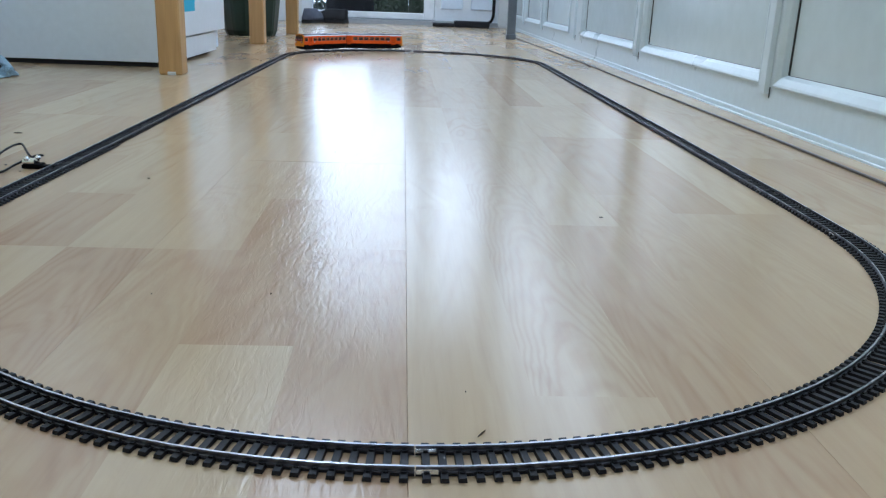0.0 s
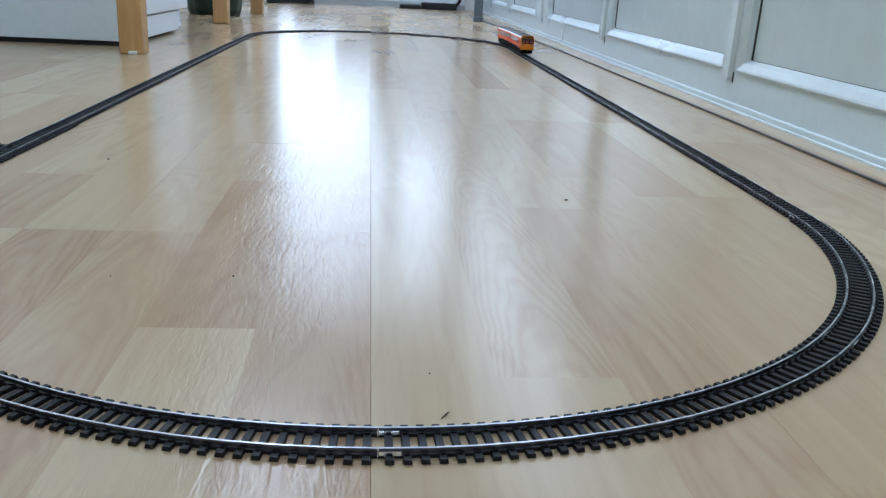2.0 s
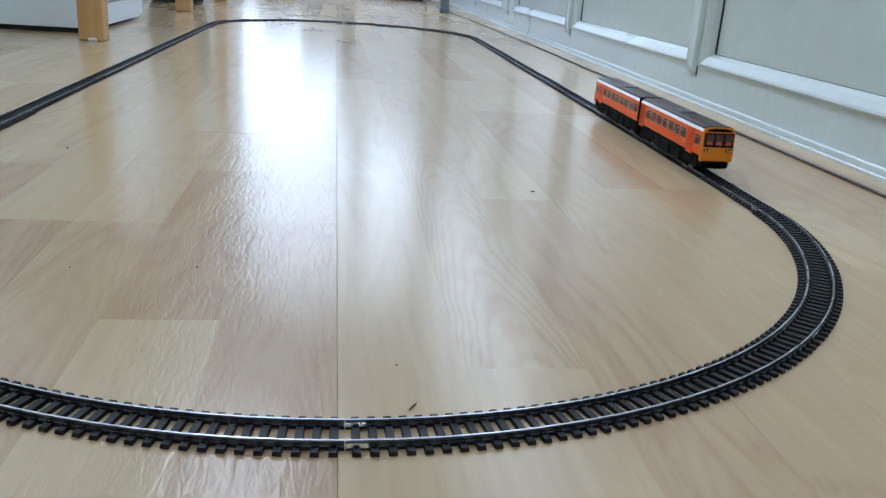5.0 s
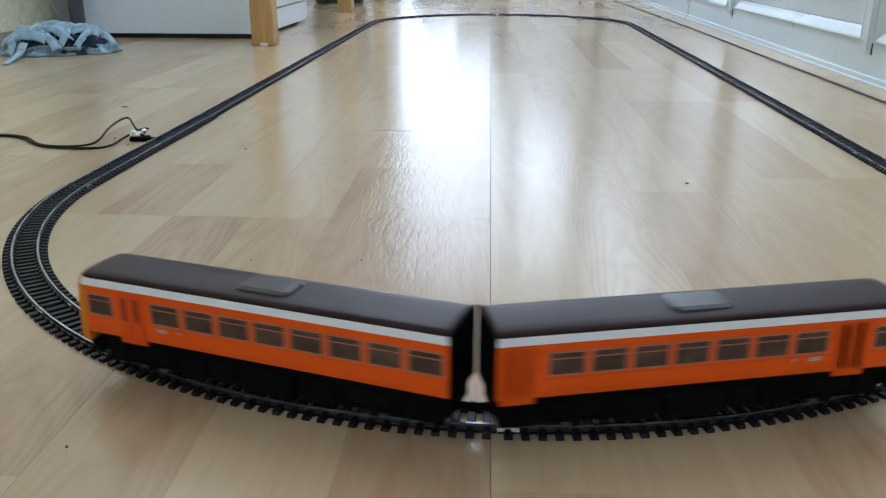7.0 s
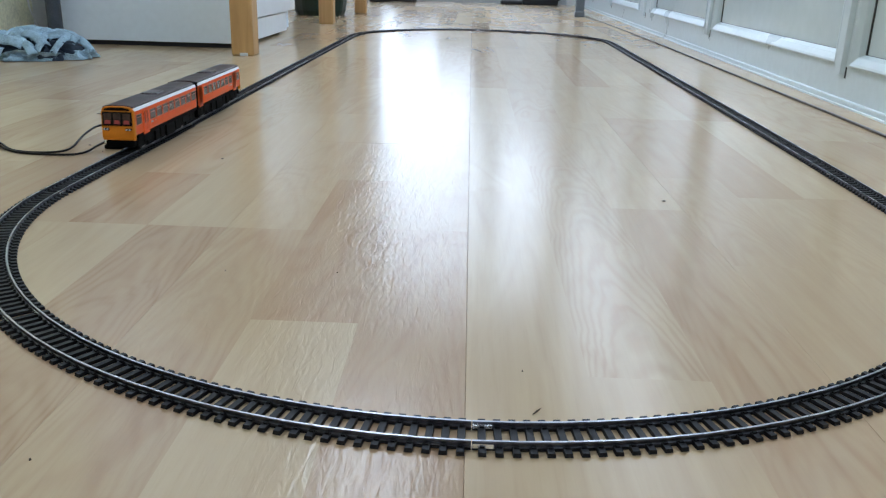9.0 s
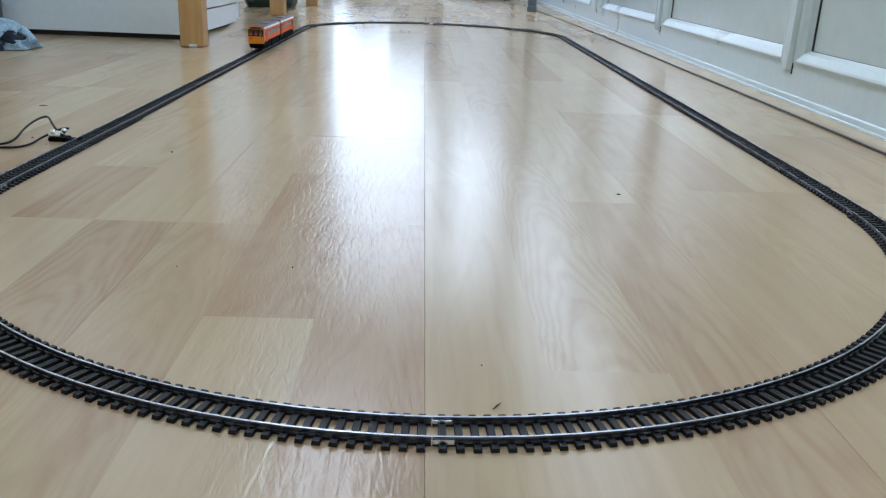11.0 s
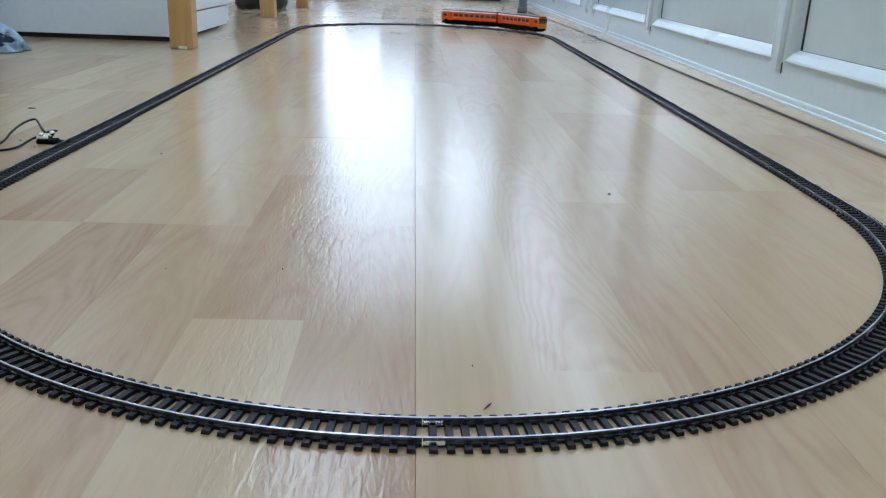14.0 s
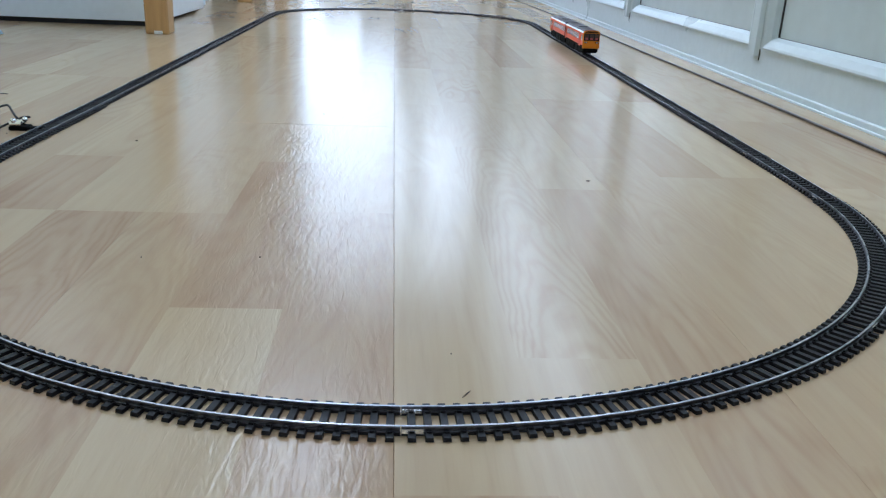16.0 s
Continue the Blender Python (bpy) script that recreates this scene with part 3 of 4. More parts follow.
    def door_leaf(x0, x1, side):
        y = side * HW
        mid = (x0 + x1) / 2
        ob = part("door", boxes((x0, x1, y - 0.0004, y + 0.0003, ZB - 0.0022, ZG0 - 0.0003)), DOORRED, car, "red-orange folding door")
        for a, c in ((x0 + 0.0010, mid - 0.0004), (mid + 0.0004, x1 - 0.0010)):
            part("door_leaf", boxes((a, c, y - 0.0004, y + 0.0007, ZB + 0.0012, ZG0 - 0.0018), bevel=0.0002), DOORRED, ob)
            part("door_glass", boxes((a + 0.0016, c - 0.0016, y + 0.0006, y + 0.0009, 0.0345, 0.0462)), DOORGLASS, ob)

    for side in (1, -1):
        window(0.0775, 0.0905, side)                     # cab side window
        door_leaf(0.0585, 0.0735, side)
        if side == 1:
            n, x_in, x_out = 8, -0.0945, 0.0555
        else:
            n, x_in, x_out = 7, -0.0745, 0.0555
            door_leaf(-0.0940, -0.0790, side)
        step = (x_out - x_in) / n
        for i in range(n):
            window(x_in + step * i + 0.0019, x_in + step * (i + 1) - 0.0019, side)
    # bars for the small number plate and crest
        part("number_bar", boxes((0.0465, 0.0520, side * HW - 0.0002, side * HW + 0.0002, 0.0312, 0.0331)), NUMBERGREY, car, "small pale grey lettering bar")
        part("crest", boxes((0.0385, 0.0400, side * HW - 0.0002, side * HW + 0.0002, 0.0318, 0.0330)), NUMBERGREY, car)
        part("waist_seam", boxes((INNER + 0.001, xc - 0.001, side * HW - 0.0002, side * HW + 0.00012, 0.0334, 0.0337)), DOORRED, car)
    # inner end: black gangway
    part("inner_end", boxes((INNER - 0.0006, INNER + 0.0004, -HW + 0.0006, HW - 0.0006, ZB - 0.004, ZG1 + 0.0015)), CHASSIS, car, "black inner end wall")
    # underframe
    part("underframe", boxes((-HALF + 0.002, HALF - 0.010, -0.0166, 0.0166, 0.0205, ZB + 0.0005), (-HALF + 0.004, HALF - 0.011, -0.0148, 0.0148, 0.0098, 0.0206), bevel=0.0006), CHASSIS, car, "black underframe")
    for x0, x1, w, z0 in ((-0.040, -0.022, 0.0162, 0.0085), (-0.019, 0.008, 0.0168, 0.0078), (0.012, 0.024, 0.0158, 0.0095), (0.027, 0.040, 0.0164, 0.0088), (-0.083, -0.074, 0.0150, 0.0100), (0.074, 0.083, 0.0150, 0.0100)):
        for sgn in (-1, 1):
            y0, y1 = sorted((sgn * 0.0140, sgn * w))
            part("equipment_box", boxes((x0, x1, y0, y1, z0, 0.0204), bevel=0.0007), GEAR, car)
    for x in (-0.059, 0.059):
        ax = part("axle", cyl(bmesh.new(), 0.0011, 0.0011, 0.026, pose(x, 0, RAILTOP + 0.0058, 90, 0, 0), 8), WHEEL, car)
        for sgn in (-1, 1):
            bm = bmesh.new()
            cyl(bm, 0.0058, 0.0058, 0.0024, pose(x, sgn * GAUGE / 2, RAILTOP + 0.0058, 90, 0, 0), 20)
            cyl(bm, 0.0066, 0.0066, 0.0006, pose(x, sgn * (GAUGE / 2 - 0.0014), RAILTOP + 0.0062, 90, 0, 0), 20)
            part("wheel", bm, WHEEL, car)
            part("axle_box", boxes((x - 0.0105, x + 0.0105, sgn * 0.0140 - 0.0014, sgn * 0.0140 + 0.0014, 0.0130, 0.0204), (x - 0.0030, x + 0.0030, sgn * 0.0148 - 0.0014, sgn * 0.0148 + 0.0014, 0.0085, 0.0135), bevel=0.0006), GEAR, car)
    part("coupling", boxes((-HALF - 0.0065, -HALF + 0.012, -0.0022, 0.0022, 0.0118, 0.0138), bevel=0.0004), CHASSIS, car)
    return car


NUMBERGREY = surface("pale_grey_print", (0.50, 0.44, 0.40), 0.5)
WINDOWFRAME = surface("dull_pink_window_frame", (0.46, 0.17, 0.10), 0.4, vary=0.1)
DOORGLASS = surface("dark_red_door_glass", (0.30, 0.03, 0.01), 0.15, vary=0.15, scale=60)
railcar_front = railcar()
railcar_rear = copy_thing(railcar_front, pose(0, -0.3, 0))


def railcar_pose(s_mid, turned):
    a, c = Vector(track_point(s_mid + 0.059)[:2]), Vector(track_point(s_mid - 0.059)[:2])
    m, d = (a + c) / 2, a - c
    return pose(m.x, m.y, 0, 0, 0, math.degrees(math.atan2(d.y, d.x)) + (180 if turned else 0))


# ---- furniture on the left ----
bar = holder("breakfast_bar", pose(0, 0, 0), "narrow pine breakfast bar on square legs", "table")
part("worktop", boxes((-0.74, -0.47, 1.50, 3.48, 0.72, 0.75), bevel=0.004), PINE, bar)
for x, y in ((-0.529, 1.572), (-0.537, 2.668), (-0.520, 3.41)):
    leg = part("leg", boxes((x - 0.025, x + 0.025, y - 0.025, y + 0.025, 0.0, 0.72), bevel=0.003), PINE, bar)
    if y < 2:
        part("foot_pad", boxes((x - 0.006, x + 0.012, y - 0.0275, y - 0.020, 0.0, 0.007), bevel=0.001), FELT, leg, "pale felt pad under the leg")

unit = holder("drawer_unit", pose(-0.79, 1.95, 0), "white drawer unit with pale side panel over a dark gap", "drawer unit")
bx = lambda x0, x1, y0, y1, z0, z1: (x0 + 0.79, x1 + 0.79, y0 - 1.95, y1 - 1.95, z0, z1)
part("body", boxes(bx(-1.02, -0.592, 1.700, 2.30, 0.0115, 0.70), bevel=0.001), CABINET, unit)
# near-black block gives the gap under the unit its shade
part("gap_fill", boxes(bx(-1.0, -0.60, 1.715, 2.20, 0.0, 0.0117)), DARKGAP, unit, "dark block standing in for the shaded gap under the unit")
for z0, z1, y1 in ((0.064, 0.21, 2.315), (0.214, 0.45, 2.315), (0.454, 0.69, 2.315)):
    part("drawer_front", boxes(bx(-0.5915, -0.574, 1.702, y1, z0, z1), bevel=0.0015), DRAWER, unit)
part("kick_board", boxes(bx(-0.5915, -0.581, 1.702, 2.225, 0.008, 0.060), bevel=0.001), DRAWER, unit)
part("sticker", boxes(bx(-0.5741, -0.5735, 1.80, 1.965, 0.124, 0.19)), CYAN, unit, "cyan paper label")

thing("tube_leg", cyl(bmesh.new(), 0.017, 0.017, 0.7, pose(-1.003, 1.655, 0.35), 20), DARKSTEEL, "dark grey steel tube leg by the wall", "leg", smooth=False)
tagged(tube_curve("wall_cable", [(-1.104, 1.70, 0.9), (-1.104, 1.715, 0.3), (-1.102, 1.728, 0.11), (-1.100, 1.732, 0.07), (-1.098, 1.76, 0.035), (-1.095, 1.80, 0.004), (-1.09, 1.9, 0.003)], 0.0022, FELT), "thin pale cable hanging down the wall corner", "cable")
thing("steel_post", boxes((0.432, 0.470, 3.585, 3.623, 0.0, 0.9), (0.429, 0.473, 3.582, 3.626, 0.0, 0.024), bevel=0.003), STEEL, "grey square steel post with a foot sleeve", "post")


def planter():
    p = holder("planter", pose(-0.66, 3.20, 0), "dark green ribbed plastic tub", "tub")
    bm = bmesh.new()
    k = 48
    prof = lambda f: [((1 + 0.02 * (i % 4 < 2)) * f * math.cos(2 * math.pi * i / k), (1 + 0.02 * (i % 4 < 2)) * f * math.sin(2 * math.pi * i / k)) for i in range(k)]
    extrude_profile(bm, prof(1.0), [lambda u, v, r=r, z=z: (u * r, v * r, z) for r, z in ((0.095, 0.0), (0.104, 0.02), (0.135, 0.30))])
    part("tub", bm, GREEN, p)
    bm = bmesh.new()
    extrude_profile(bm, prof(1.0), [lambda u, v, r=r, z=z: (u * r, v * r, z) for r, z in ((0.140, 0.298), (0.145, 0.305), (0.143, 0.33))])
    part("rim", bm, GREEN, p)


planter()


# ---- cloth heap ----
def cloth():
    heap = holder("cloth_heap", pose(-0.926, 1.405, 0), "crumpled washed-blue cloth lying on the floor", "cloth")

    def crease(p, seed):
        """Sharp winding crests over broad hollows, as stiff cloth folds."""
        return max(0.0, 1 - 2.7 * abs(noise.noise(Vector((p[0], p[1], seed)))))

    def sheet(name, rx, ry, high, seed, material, cx, cy, label=""):
        n, m = 170, 130
        bm = bmesh.new()
        grid = []
        for i in range(n + 1):
            row = []
            for j in range(m + 1):
                u, v = 2 * i / n - 1, 2 * j / m - 1
                du, dv = u * math.sqrt(1 - v * v / 2), v * math.sqrt(1 - u * u / 2)
                w = noise.noise_vector(Vector((du * 1.7, dv * 1.7, seed)))
                turn = 0.5 + 1.1 * noise.noise(Vector((du * 1.1, dv * 1.1, seed + 40)))
                a = du * math.cos(turn) + dv * math.sin(turn)
                c = dv * math.cos(turn) - du * math.sin(turn)
                long_fold = crease((a * 1.5 + 0.9 * w.x, c * 3.0 + 0.9 * w.y), seed)
                short_fold = crease((a * 3.2 + 0.8 * w.y, c * 6.2 + 0.8 * w.x), seed + 5)
                fine = noise.noise(Vector((a * 10, c * 22, seed)))
                r = math.hypot(du, dv)
                edge = max(0.0, 1 - r ** 3)
                rag = 1 + 0.30 * noise.noise(Vector((du * 2.0, dv * 2.0, seed + 20))) + 0.10 * noise.noise(Vector((du * 6, dv * 6, seed + 9)))
                dome = edge ** 0.6 * (0.72 + 0.5 * noise.noise(Vector((du * 1.6, dv * 1.6, seed + 60))))
                fold = 0.46 * long_fold + 0.40 * short_fold + 0.03 * fine
                z = high * math.tanh(dome * (0.35 + 0.9 * fold))
                lean = (0.024 * long_fold + 0.014 * short_fold) * edge
                row.append(bm.verts.new((cx + rx * rag * du + lean * math.sin(turn), cy + ry * rag * dv - lean * math.cos(turn), max(0.0015 + 0.0006 * fine * fine, z))))
            grid.append(row)
        for i in range(n):
            for j in range(m):
                bm.faces.new((grid[i][j], grid[i + 1][j], grid[i + 1][j + 1], grid[i][j + 1]))
        ob = part(name, bm, material, heap, label, smooth=True)
        ob.modifiers.new("thickness", 'SOLIDIFY').thickness = 0.0012

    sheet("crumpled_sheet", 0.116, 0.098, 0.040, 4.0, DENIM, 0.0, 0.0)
    # dark sheet that shows between the folds in place of deep crease shade
    sheet("crease_shade", 0.104, 0.088, 0.066, 31.0, CREASESHADE, 0.0, 0.01, "dark blue sheet standing in for shade between the folds")
    # bands of cloth thrown over one another, one edge tucked in, the other curling free
    rnd = random.Random(11)
    for k in range(30):
        ang, far = 2.4 * k, 0.95 * math.sqrt((k + 0.5) / 30)
        x, y = 0.098 * far * math.cos(ang), 0.078 * far * math.sin(ang)
        head = ang + math.pi / 2 + rnd.uniform(-0.7, 0.7)
        ln, wd, ht = rnd.uniform(0.05, 0.10), rnd.uniform(0.016, 0.030), rnd.uniform(0.013, 0.024)
        bend, twist = rnd.uniform(-10, 16), rnd.uniform(-0.5, 0.5)
        x, y = x - 0.5 * ln * math.cos(head), y - 0.5 * ln * math.sin(head)
        bm = bmesh.new()
        prev = None
        for i in range(21):
            t = i / 20
            head += bend * ln / 20
            x, y = x + math.cos(head) * ln / 20, y + math.sin(head) * ln / 20
            env = math.sin(math.pi * (0.06 + 0.88 * t)) ** 0.5
            ring = []
            for j in range(11):
                w = j / 10
                off = wd * (w - 0.5) * (0.75 + 0.25 * env)
                px, py = x + math.sin(head) * off, y - math.cos(head) * off
                hill = 0.044 * max(0.0, 1 - (px / 0.125) ** 2 - (py / 0.105) ** 2) ** 0.75
                kink = 0.0022 * noise.noise(Vector((t * 7, w * 3, k * 2.7)))
                z = hill + env * ht * math.sin(math.pi * (0.08 + (0.72 + 0.2 * twist * (t - 0.5)) * w)) + kink
                ring.append(bm.verts.new((px, py, max(0.002, z))))
            if prev:
                for p, q, r, u in zip(prev, prev[1:], ring[1:], ring):
                    bm.faces.new((p, q, r, u))
            prev = ring
        ob = part("fold", bm, DENIM, heap, smooth=True)
        ob.modifiers.new("thickness", 'SOLIDIFY').thickness = 0.0011
    # a loose strip that trails over the floor
    bm = bmesh.new()
    prev = None
    for i in range(15):
        t = i / 14
        x, y = -0.030 + 0.045 * t, -0.08 - 0.17 * t + 0.03 * t * t
        z = 0.024 * (1 - t) ** 1.5 + 0.0016 + 0.004 * max(0.0, math.sin(9 * t)) * (1 - t)
        ring = [bm.verts.new((x + k * (0.008 - 0.003 * t) + 0.006 * math.sin(5 * t), y + 0.004 * k, z + 0.0018 * (1 - k * k))) for k in (-1, -0.5, 0, 0.5, 1)]
        if prev:
            for a, c, d, e in zip(prev, prev[1:], ring[1:], ring):
                bm.faces.new((a, c, d, e))
        prev = ring
    ob = part("trailing_strip", bm, DENIM, heap, smooth=True)
    ob.modifiers.new("thickness", 'SOLIDIFY').thickness = 0.0012


cloth()


# ---- power clip and cable ----
clip = holder("power_clip", pose(-0.400, 0.571, 0), "black track power clip with shiny contacts", "power clip")
part("clip_body", boxes((-0.013, 0.006, -0.008, 0.008, 0.0, 0.0045), (0.003, 0.020, -0.005, 0.005, 0.001, 0.0032), bevel=0.001), CHASSIS, clip)
for y in (-0.0045, 0.0045):
    bm = bmesh.new()
    cyl(bm, 0.0026, 0.0026, 0.012, pose(-0.006, y, 0.0070, 90, 0, 90), 12)
    bmesh.ops.create_uvsphere(bm, u_segments=12, v_segments=8, radius=0.0030, matrix=pose(-0.004 + y * 0.9, y, 0.0100))
    part("spring_contact", bm, FISHPLATE, clip, "shiny metal spring contact")
cable = holder("cable", pose(-0.41, 0.59, 0), "thin black twin cable curling over the floor", "cable")
rel = lambda pts: [(x + 0.41, y - 0.59, z) for x, y, z in pts]
tube_curve("strand", rel([(-0.404, 0.575, 0.008), (-0.410, 0.578, 0.011), (-0.424, 0.602, 0.012), (-0.440, 0.632, 0.012), (-0.447, 0.642, 0.012), (-0.450, 0.632, 0.012), (-0.450, 0.612, 0.011), (-0.446, 0.580, 0.009),
                          (-0.440, 0.548, 0.004), (-0.446, 0.532, 0.002), (-0.475, 0.527, 0.0015), (-0.505, 0.535, 0.0015), (-0.540, 0.580, 0.0015), (-0.600, 0.585, 0.0015), (-0.72, 0.56, 0.0015), (-0.9, 0.62, 0.0015)]), 0.0012, WIRE, cable)
tube_curve("strand", rel([(-0.402, 0.592, 0.009), (-0.409, 0.596, 0.009), (-0.413, 0.582, 0.007), (-0.422, 0.566, 0.003), (-0.421, 0.541, 0.0015), (-0.427, 0.526, 0.0015), (-0.438, 0.522, 0.0015), (-0.470, 0.521, 0.0015),
                          (-0.505, 0.531, 0.0015), (-0.545, 0.577, 0.0015), (-0.60, 0.581, 0.0015), (-0.72, 0.553, 0.0015)]), 0.0012, WIRE, cable)


def crumb(x, y, sx, sy, turn, label="small dark fleck on the floor"):
    bm = bmesh.new()
    bmesh.ops.create_icosphere(bm, subdivisions=1, radius=1.0)
    for v in bm.verts:
        v.co *= 1 + 0.3 * noise.noise(v.co * 2 + Vector((x * 50, y * 50, 0)))
    bmesh.ops.transform(bm, matrix=Matrix.Diagonal((sx, sy, 0.0007, 1)), verts=bm.verts)
    ob = thing("crumb", bm, DIRT, label, "crumb", "crumbs on the floor")
    ob.matrix_world = pose(x, y, 0.0006, 0, 0, turn)


for row in ((-0.0965, 0.7075, 0.0006, 0.0034, 10), (0.1735, 0.4245, 0.0024, 0.00035, -6), (-0.2717, 0.5332, 0.0014, 0.0010, 0), (-0.51, 0.774, 0.0065, 0.0012, 3),
            (-0.436, 0.578, 0.0019, 0.0013, 0), (-0.408, 0.548, 0.0010, 0.0009, 0), (0.541, 2.01, 0.0070, 0.0012, 50), (0.536, 1.93, 0.0050, 0.0012, -30), (0.0308, 0.0284, 0.00014, 0.0042, -35), (-0.17, 0.20, 0.0005, 0.0008, 20), (-0.094, 0.205, 0.0005, 0.0006, 0), (0.026, 0.070, 0.0004, 0.0005, 0), (-0.185, -0.03, 0.0006, 0.0007, 0)):
    crumb(*row)

# ---- things by the far door ----


def shoe(m, mat, label):
    p = holder("shoe", m, label, "shoe", "shoes by the door")
    bm = bmesh.new()
    out = [(-0.10, 0.0), (-0.095, 0.030), (-0.02, 0.034), (0.06, 0.045), (0.13, 0.038), (0.155, 0.0), (0.13, -0.035), (0.06, -0.040), (-0.02, -0.032), (-0.095, -0.030)]
    extrude_profile(bm, out, [lambda u, v, k=k, z=z, s=s: (u * k + s, v * k, z) for k, z, s in ((0.96, 0.018, 0), (1.0, 0.028, 0), (0.9, 0.044, -0.006), (0.70, 0.060, -0.03), (0.54, 0.074, -0.045), (0.48, 0.080, -0.05))])
    part("upper", bm, mat, p, smooth=True)
    bm = bmesh.new()
    extrude_profile(bm, out, [lambda u, v, k=k, z=z: (u * k, v * k, z) for k, z in ((0.97, 0.0), (1.02, 0.005), (1.0, 0.019))])
    part("sole", bm, RUBBER, p, "dark rubber sole")
    return p


shoe(pose(-0.575, 4.66, 0, 0, 0, 75), GREYSHOE, "grey canvas shoe by the door")
shoe(pose(-0.475, 4.74, 0, 0, 0, 160), BLACKCLOTH, "black shoe beside the grey one")
bm = bmesh.new()
bmesh.ops.create_icosphere(bm, subdivisions=4, radius=1.0)
for v in bm.verts:
    c = v.co.copy()
    v.co = Vector((c.x * 0.15, c.y * 0.07, max(-0.16, c.z * 0.20))) * (1 + 0.18 * noise.noise(c * 2.5))
bag = thing("bag", bm, BLACKCLOTH, "slumped black fabric bag standing outside the door", "bag", smooth=True)
bag.matrix_world = pose(-0.40, 5.16, 0.125)
bm = bmesh.new()
for x0, x1, y0, y1, z1 in ((0.12, 0.25, 4.76, 4.86, 0.020), (0.25, 0.46, 4.78, 4.88, 0.036)):
    box(bm, x0, x1, y0, y1, 0.0, z1, bevel=0.008, segments=2)
thing("umbrella_bag", bm, BLACKCLOTH, "folded black umbrella lying by the door", "umbrella")
tagged(tube_curve("door_cable", [(0.40, 4.83, 0.03), (0.45, 4.83, 0.02), (0.485, 4.84, 0.05), (0.487, 4.86, 0.15), (0.487, 4.88, 0.4), (0.487, 4.89, 1.0)], 0.009, WIRE), "black strap hanging beside the door", "strap")


# ---- laminate floor: boards of three strips ----
thing("floor", boxes((-1.30, 0.80, YB - 0.1, YF + 0.12, -0.05, -0.0105)), SUBFLOOR, "three-strip beech laminate floor", "floor", kind="structure")
floor = bpy.data.objects["floor"]
floor.matrix_world = pose(0, 0, 0, 0, 0, 0.55)
rnd = random.Random(7)
STRIP, X0, THICK = 0.064, -0.003, 0.010
KNOWN = {-1: [-0.06, 0.31], -2: [0.124, 0.465], -3: [-0.18, 0.30, 0.84], -4: [0.305, 0.835], -5: [0.125, 0.47], 0: [-0.048, 0.44, 0.80], 1: [0.067, 0.55, 0.825], 2: [-0.2, 0.394], 3: [0.25]}
TONES = [(-1, -0.06, 0.31, 0.22), (-1, 0.31, 0.65, 0.36), (-1, -0.6, -0.06, 0.75), (-2, -0.4, 0.126, 0.85), (-2, 0.126, 0.474, 0.20), (-2, 0.474, 0.65, 0.55), (-3, 0.0, 0.36, 0.50),
         (-3, 0.36, 0.65, 0.75), (-3, -0.5, 0.0, 0.55), (-4, -0.2, 0.31, 0.18), (-4, 0.31, 0.84, 0.70), (0, -0.05, 0.33, 0.80), (0, 0.33, 1.16, 0.85), (0, -0.5, -0.05, 0.55), (1, 0.07, 0.55, 0.72),
         (1, -0.4, 0.07, 0.66), (1, 0.55, 1.2, 0.6), (2, -0.2, 0.392, 0.36), (2, 0.392, 1.0, 0.78), (3, -0.3, 0.5, 0.45), (4, -0.3, 0.5, 0.6)]


def tone_of(col, a, d):
    for c, lo, hi, t in TONES:
        if c == col and lo <= (a + d) / 2 < hi:
            return t
    return rnd.choice((0.25, 0.4, 0.55, 0.62, 0.7, 0.8, 0.9)) + rnd.uniform(-0.05, 0.05)


ENDS = {-1: 0.645, 0: 1.152, 1: 0.875, -2: 0.30, -3: 0.95, -4: 0.5, 2: 0.75, -5: 0.1, 3: 0.4, -6: 0.8}


# strips with a strong arched figure: column, from, to, strength
ARCHED = [(1, 0.06, 0.56, 1.2), (-1, -0.06, 0.31, 0.7), (2, 0.06, 0.40, 0.4), (-1, -0.6, -0.06, 0.7), (-3, 0.0, 0.31, 0.7), (-4, -0.2, 0.31, 1.0), (0, -0.05, 0.44, 0.15), (-2, -0.4, 0.124, 0.15)]


def figure_of(col, a, d):
    for c, lo, hi, k in ARCHED:
        if c == col and lo <= (a + d) / 2 < hi:
            return k
    return rnd.choice((0.05, 0.05, 0.15, 0.3, 0.5))


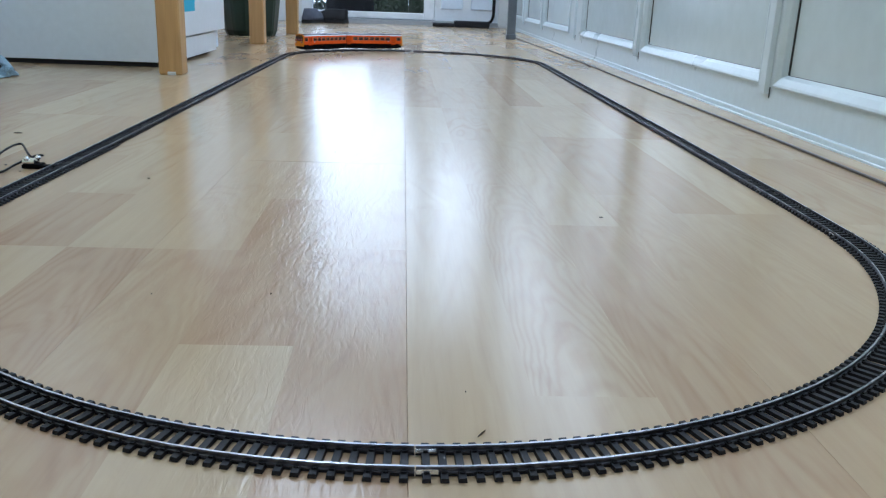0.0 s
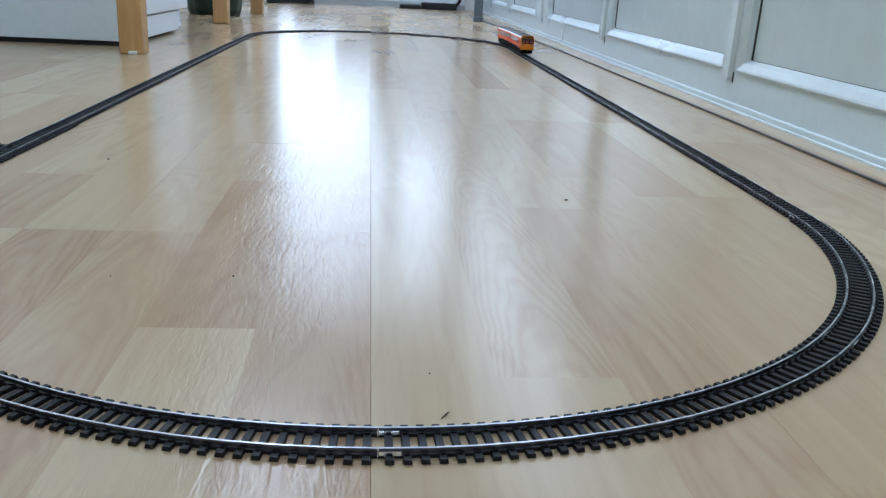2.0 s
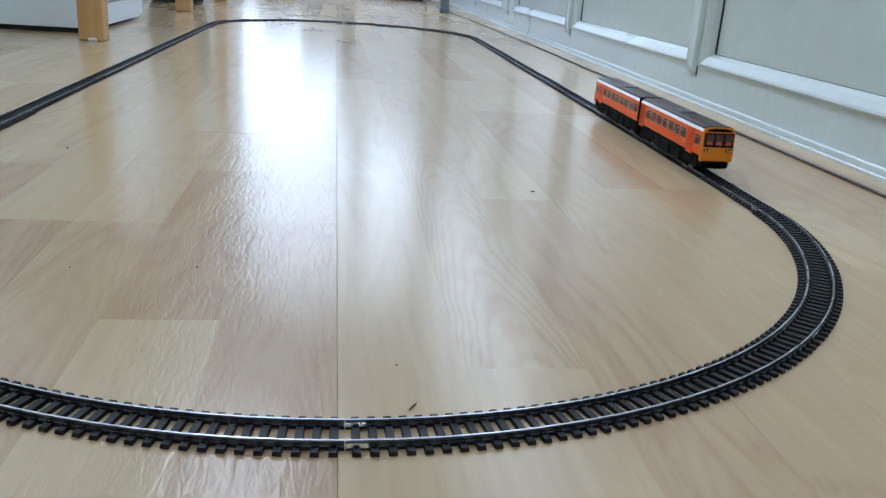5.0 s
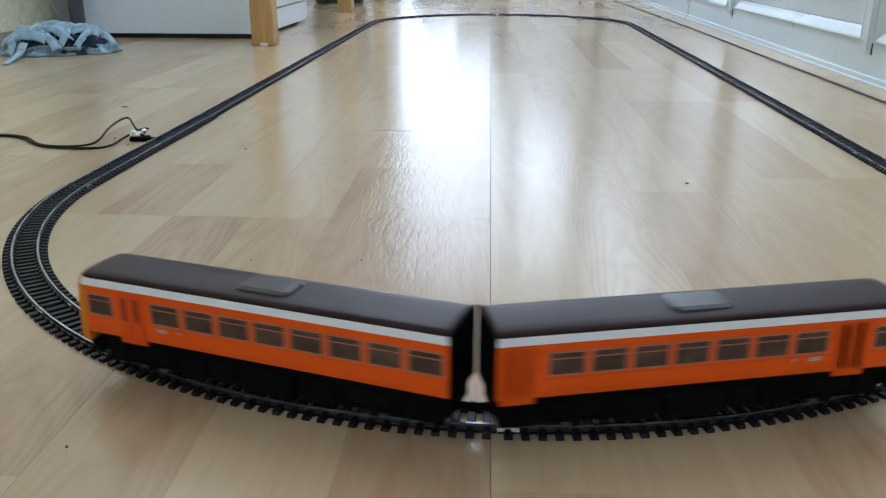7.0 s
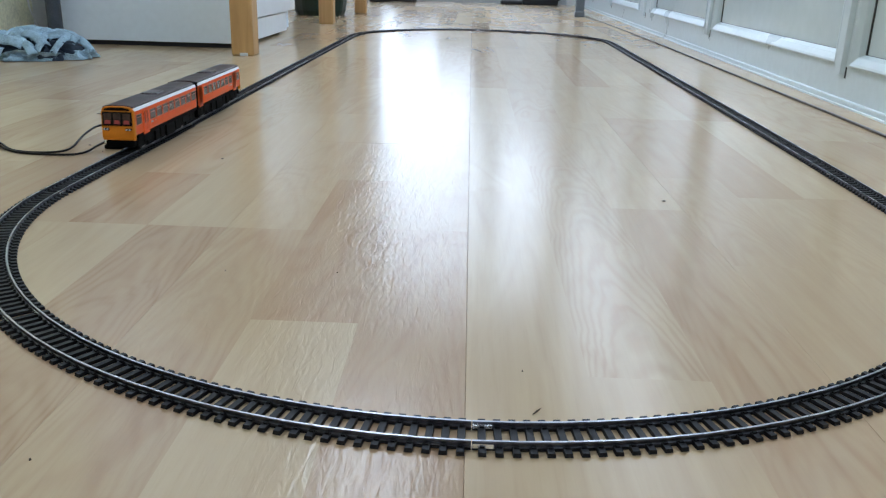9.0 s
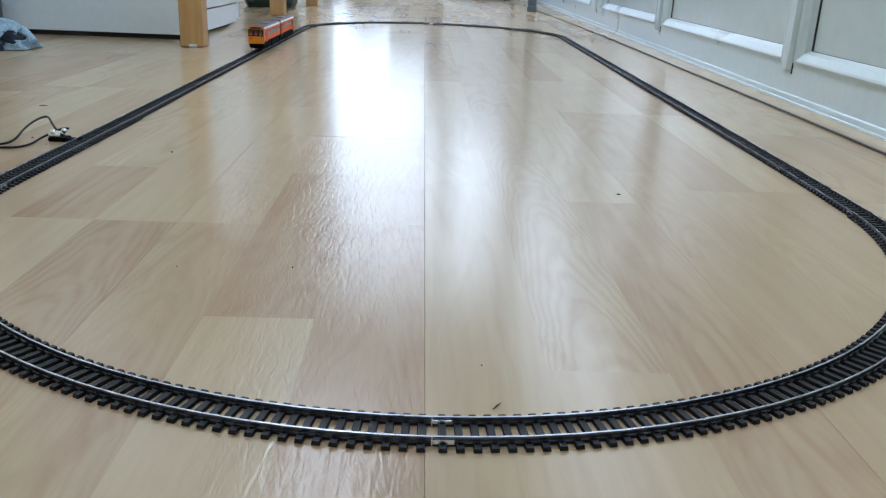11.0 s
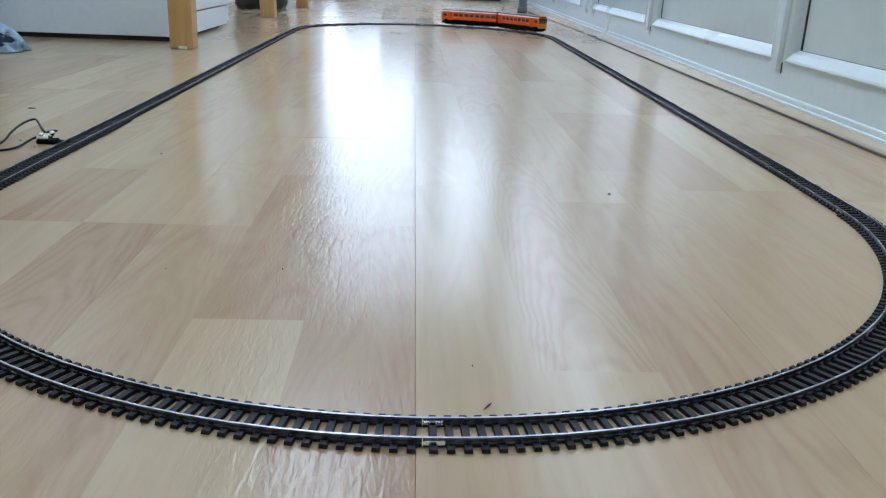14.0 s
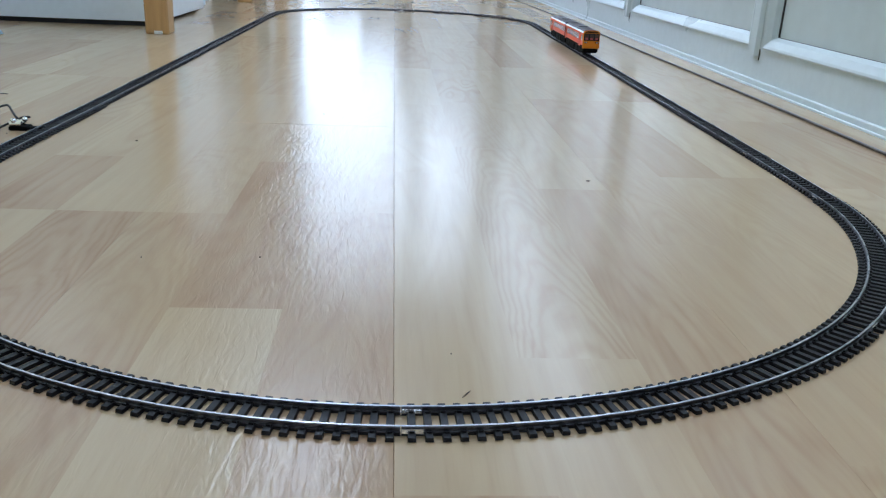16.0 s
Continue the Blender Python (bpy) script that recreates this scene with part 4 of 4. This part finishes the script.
def board(g, y0, y1):
    bx0 = X0 + g * 3 * STRIP
    bx1 = min(bx0 + 3 * STRIP, XR + 0.07)
    e, c = 0.00003, (0.0003 if g == -1 else 0.00014)
    verts, faces, tone, shift, figure, uvs = [], [], [], [], [], []
    cl, cr = (0.00022 if g == 0 else 0.00007), (0.00022 if g == -1 else 0.00007)

    def quad(pts, t, sft, uv0=None, fig=0.0):
        i = len(verts)
        verts.extend(pts)
        faces.append(tuple(range(i, i + 4)))
        tone.append(t)
        shift.append(sft)
        figure.append(fig)
        uc, vc = uv0 if uv0 else (pts[0][0], pts[0][1])
        uvs.extend([(p[0] - uc, p[1] - vc) for p in pts])

    x0, x1, ya, yb = bx0 + e, bx1 - e, y0 + e, y1 - e
    for k in range(3):
        col = g * 3 + k
        sx0, sx1 = bx0 + k * STRIP, min(bx0 + (k + 1) * STRIP, bx1)
        if sx1 <= sx0:
            continue
        mid = (sx0 + sx1) / 2
        sx0, sx1 = (x0 + cl if k == 0 else sx0), (x1 - cr if sx1 >= bx1 - 1e-6 else sx1)
        cuts = [y for y in KNOWN.get(col, []) if y0 + 0.04 < y < y1 - 0.04]
        pts = [y0] + sorted(cuts) + [y1]
        fine = []
        for a, d in zip(pts, pts[1:]):
            fine.append(a)
            n = max(1, round((d - a) / 0.40))
            for i in range(1, n):
                fine.append(a + (d - a) * (i + rnd.uniform(-0.25, 0.25)) / n)
        fine.append(y1)
        for a, d in zip(fine, fine[1:]):
            t = tone_of(col, a, d)
            sf = rnd.uniform(0, 40)
            a2, d2 = max(a, ya + c), min(d, yb - c)
            quad([(sx0, a2, 0), (sx1, a2, 0), (sx1, d2, 0), (sx0, d2, 0)], t, sf, (mid + rnd.uniform(-0.008, 0.008), a2 + rnd.random()), figure_of(col, a, d))
    for p, q in (((x0, ya), (x1, ya)), ((x1, ya), (x1, yb)), ((x1, yb), (x0, yb)), ((x0, yb), (x0, ya))):
        ins = lambda v: (min(max(v[0], x0 + cl), x1 - cr), min(max(v[1], ya + c), yb - c), 0)
        quad([(*p, -c), (*q, -c), ins(q), ins(p)], 0.25, 1)
        quad([(*p, -THICK), (*q, -THICK), (*q, -c), (*p, -c)], 0.0, 1)
    me = bpy.data.meshes.new("board")
    me.from_pydata(verts, [], faces)
    for nm, vals in (("tone", tone), ("shift", shift), ("figure", figure)):
        at = me.attributes.new(nm, 'FLOAT', 'FACE')
        at.data.foreach_set("value", vals)
    layer = me.uv_layers.new(name="strip")
    layer.data.foreach_set("uv", [w for p in uvs for w in p])
    depth = 0.50 if g == -1 and -0.9 < y0 < 0 else rnd.choice((0.02, 0.03, 0.05))
    me.attributes.new("emboss", 'FLOAT', 'FACE').data.foreach_set("value", [depth] * len(faces))
    me.materials.append(LAMINATE)
    ob = new("board", me)
    ob.parent = floor


for g in range(-6, 4):
    y = ENDS[g] - 1.285 * 3
    while y < YF - 0.04:
        a, d = max(y, YB), min(y + 1.285, YF - 0.032)
        if d - a > 0.01:
            board(g, a, d)
        y += 1.285


# ---- what moves ----
SPEED, START, CAR = 0.4580, -2.996, 0.1994
# the train runs a little unevenly: time, metres ahead of its even pace
GAIN = [(0, -0.010), (3.5, 0), (5.8, 0.0), (6.5, 0.003), (7.0, 0.0), (7.5, -0.003), (8.0, -0.002), (9.0, 0), (10.3, 0.030), (11.5, 0.055), (12.5, 0.050), (13.0, 0.043), (13.5, 0.027), (14.0, 0.012), (14.5, 0.004), (16.0, 0)]


def gain(t):
    for (t0, g0), (t1, g1) in zip(GAIN, GAIN[1:]):
        if t <= t1:
            return g0 + (g1 - g0) * (t - t0) / (t1 - t0)
    return 0


def motions():
    front, rear = [], []
    for i in range(161):
        t = i / 10
        s = START + SPEED * t - 0.1 + gain(t)
        front.append((t, railcar_pose(s, False)))
        rear.append((t, railcar_pose(s - CAR, True)))
    walk(railcar_front, front)
    walk(railcar_rear, rear)


motions()
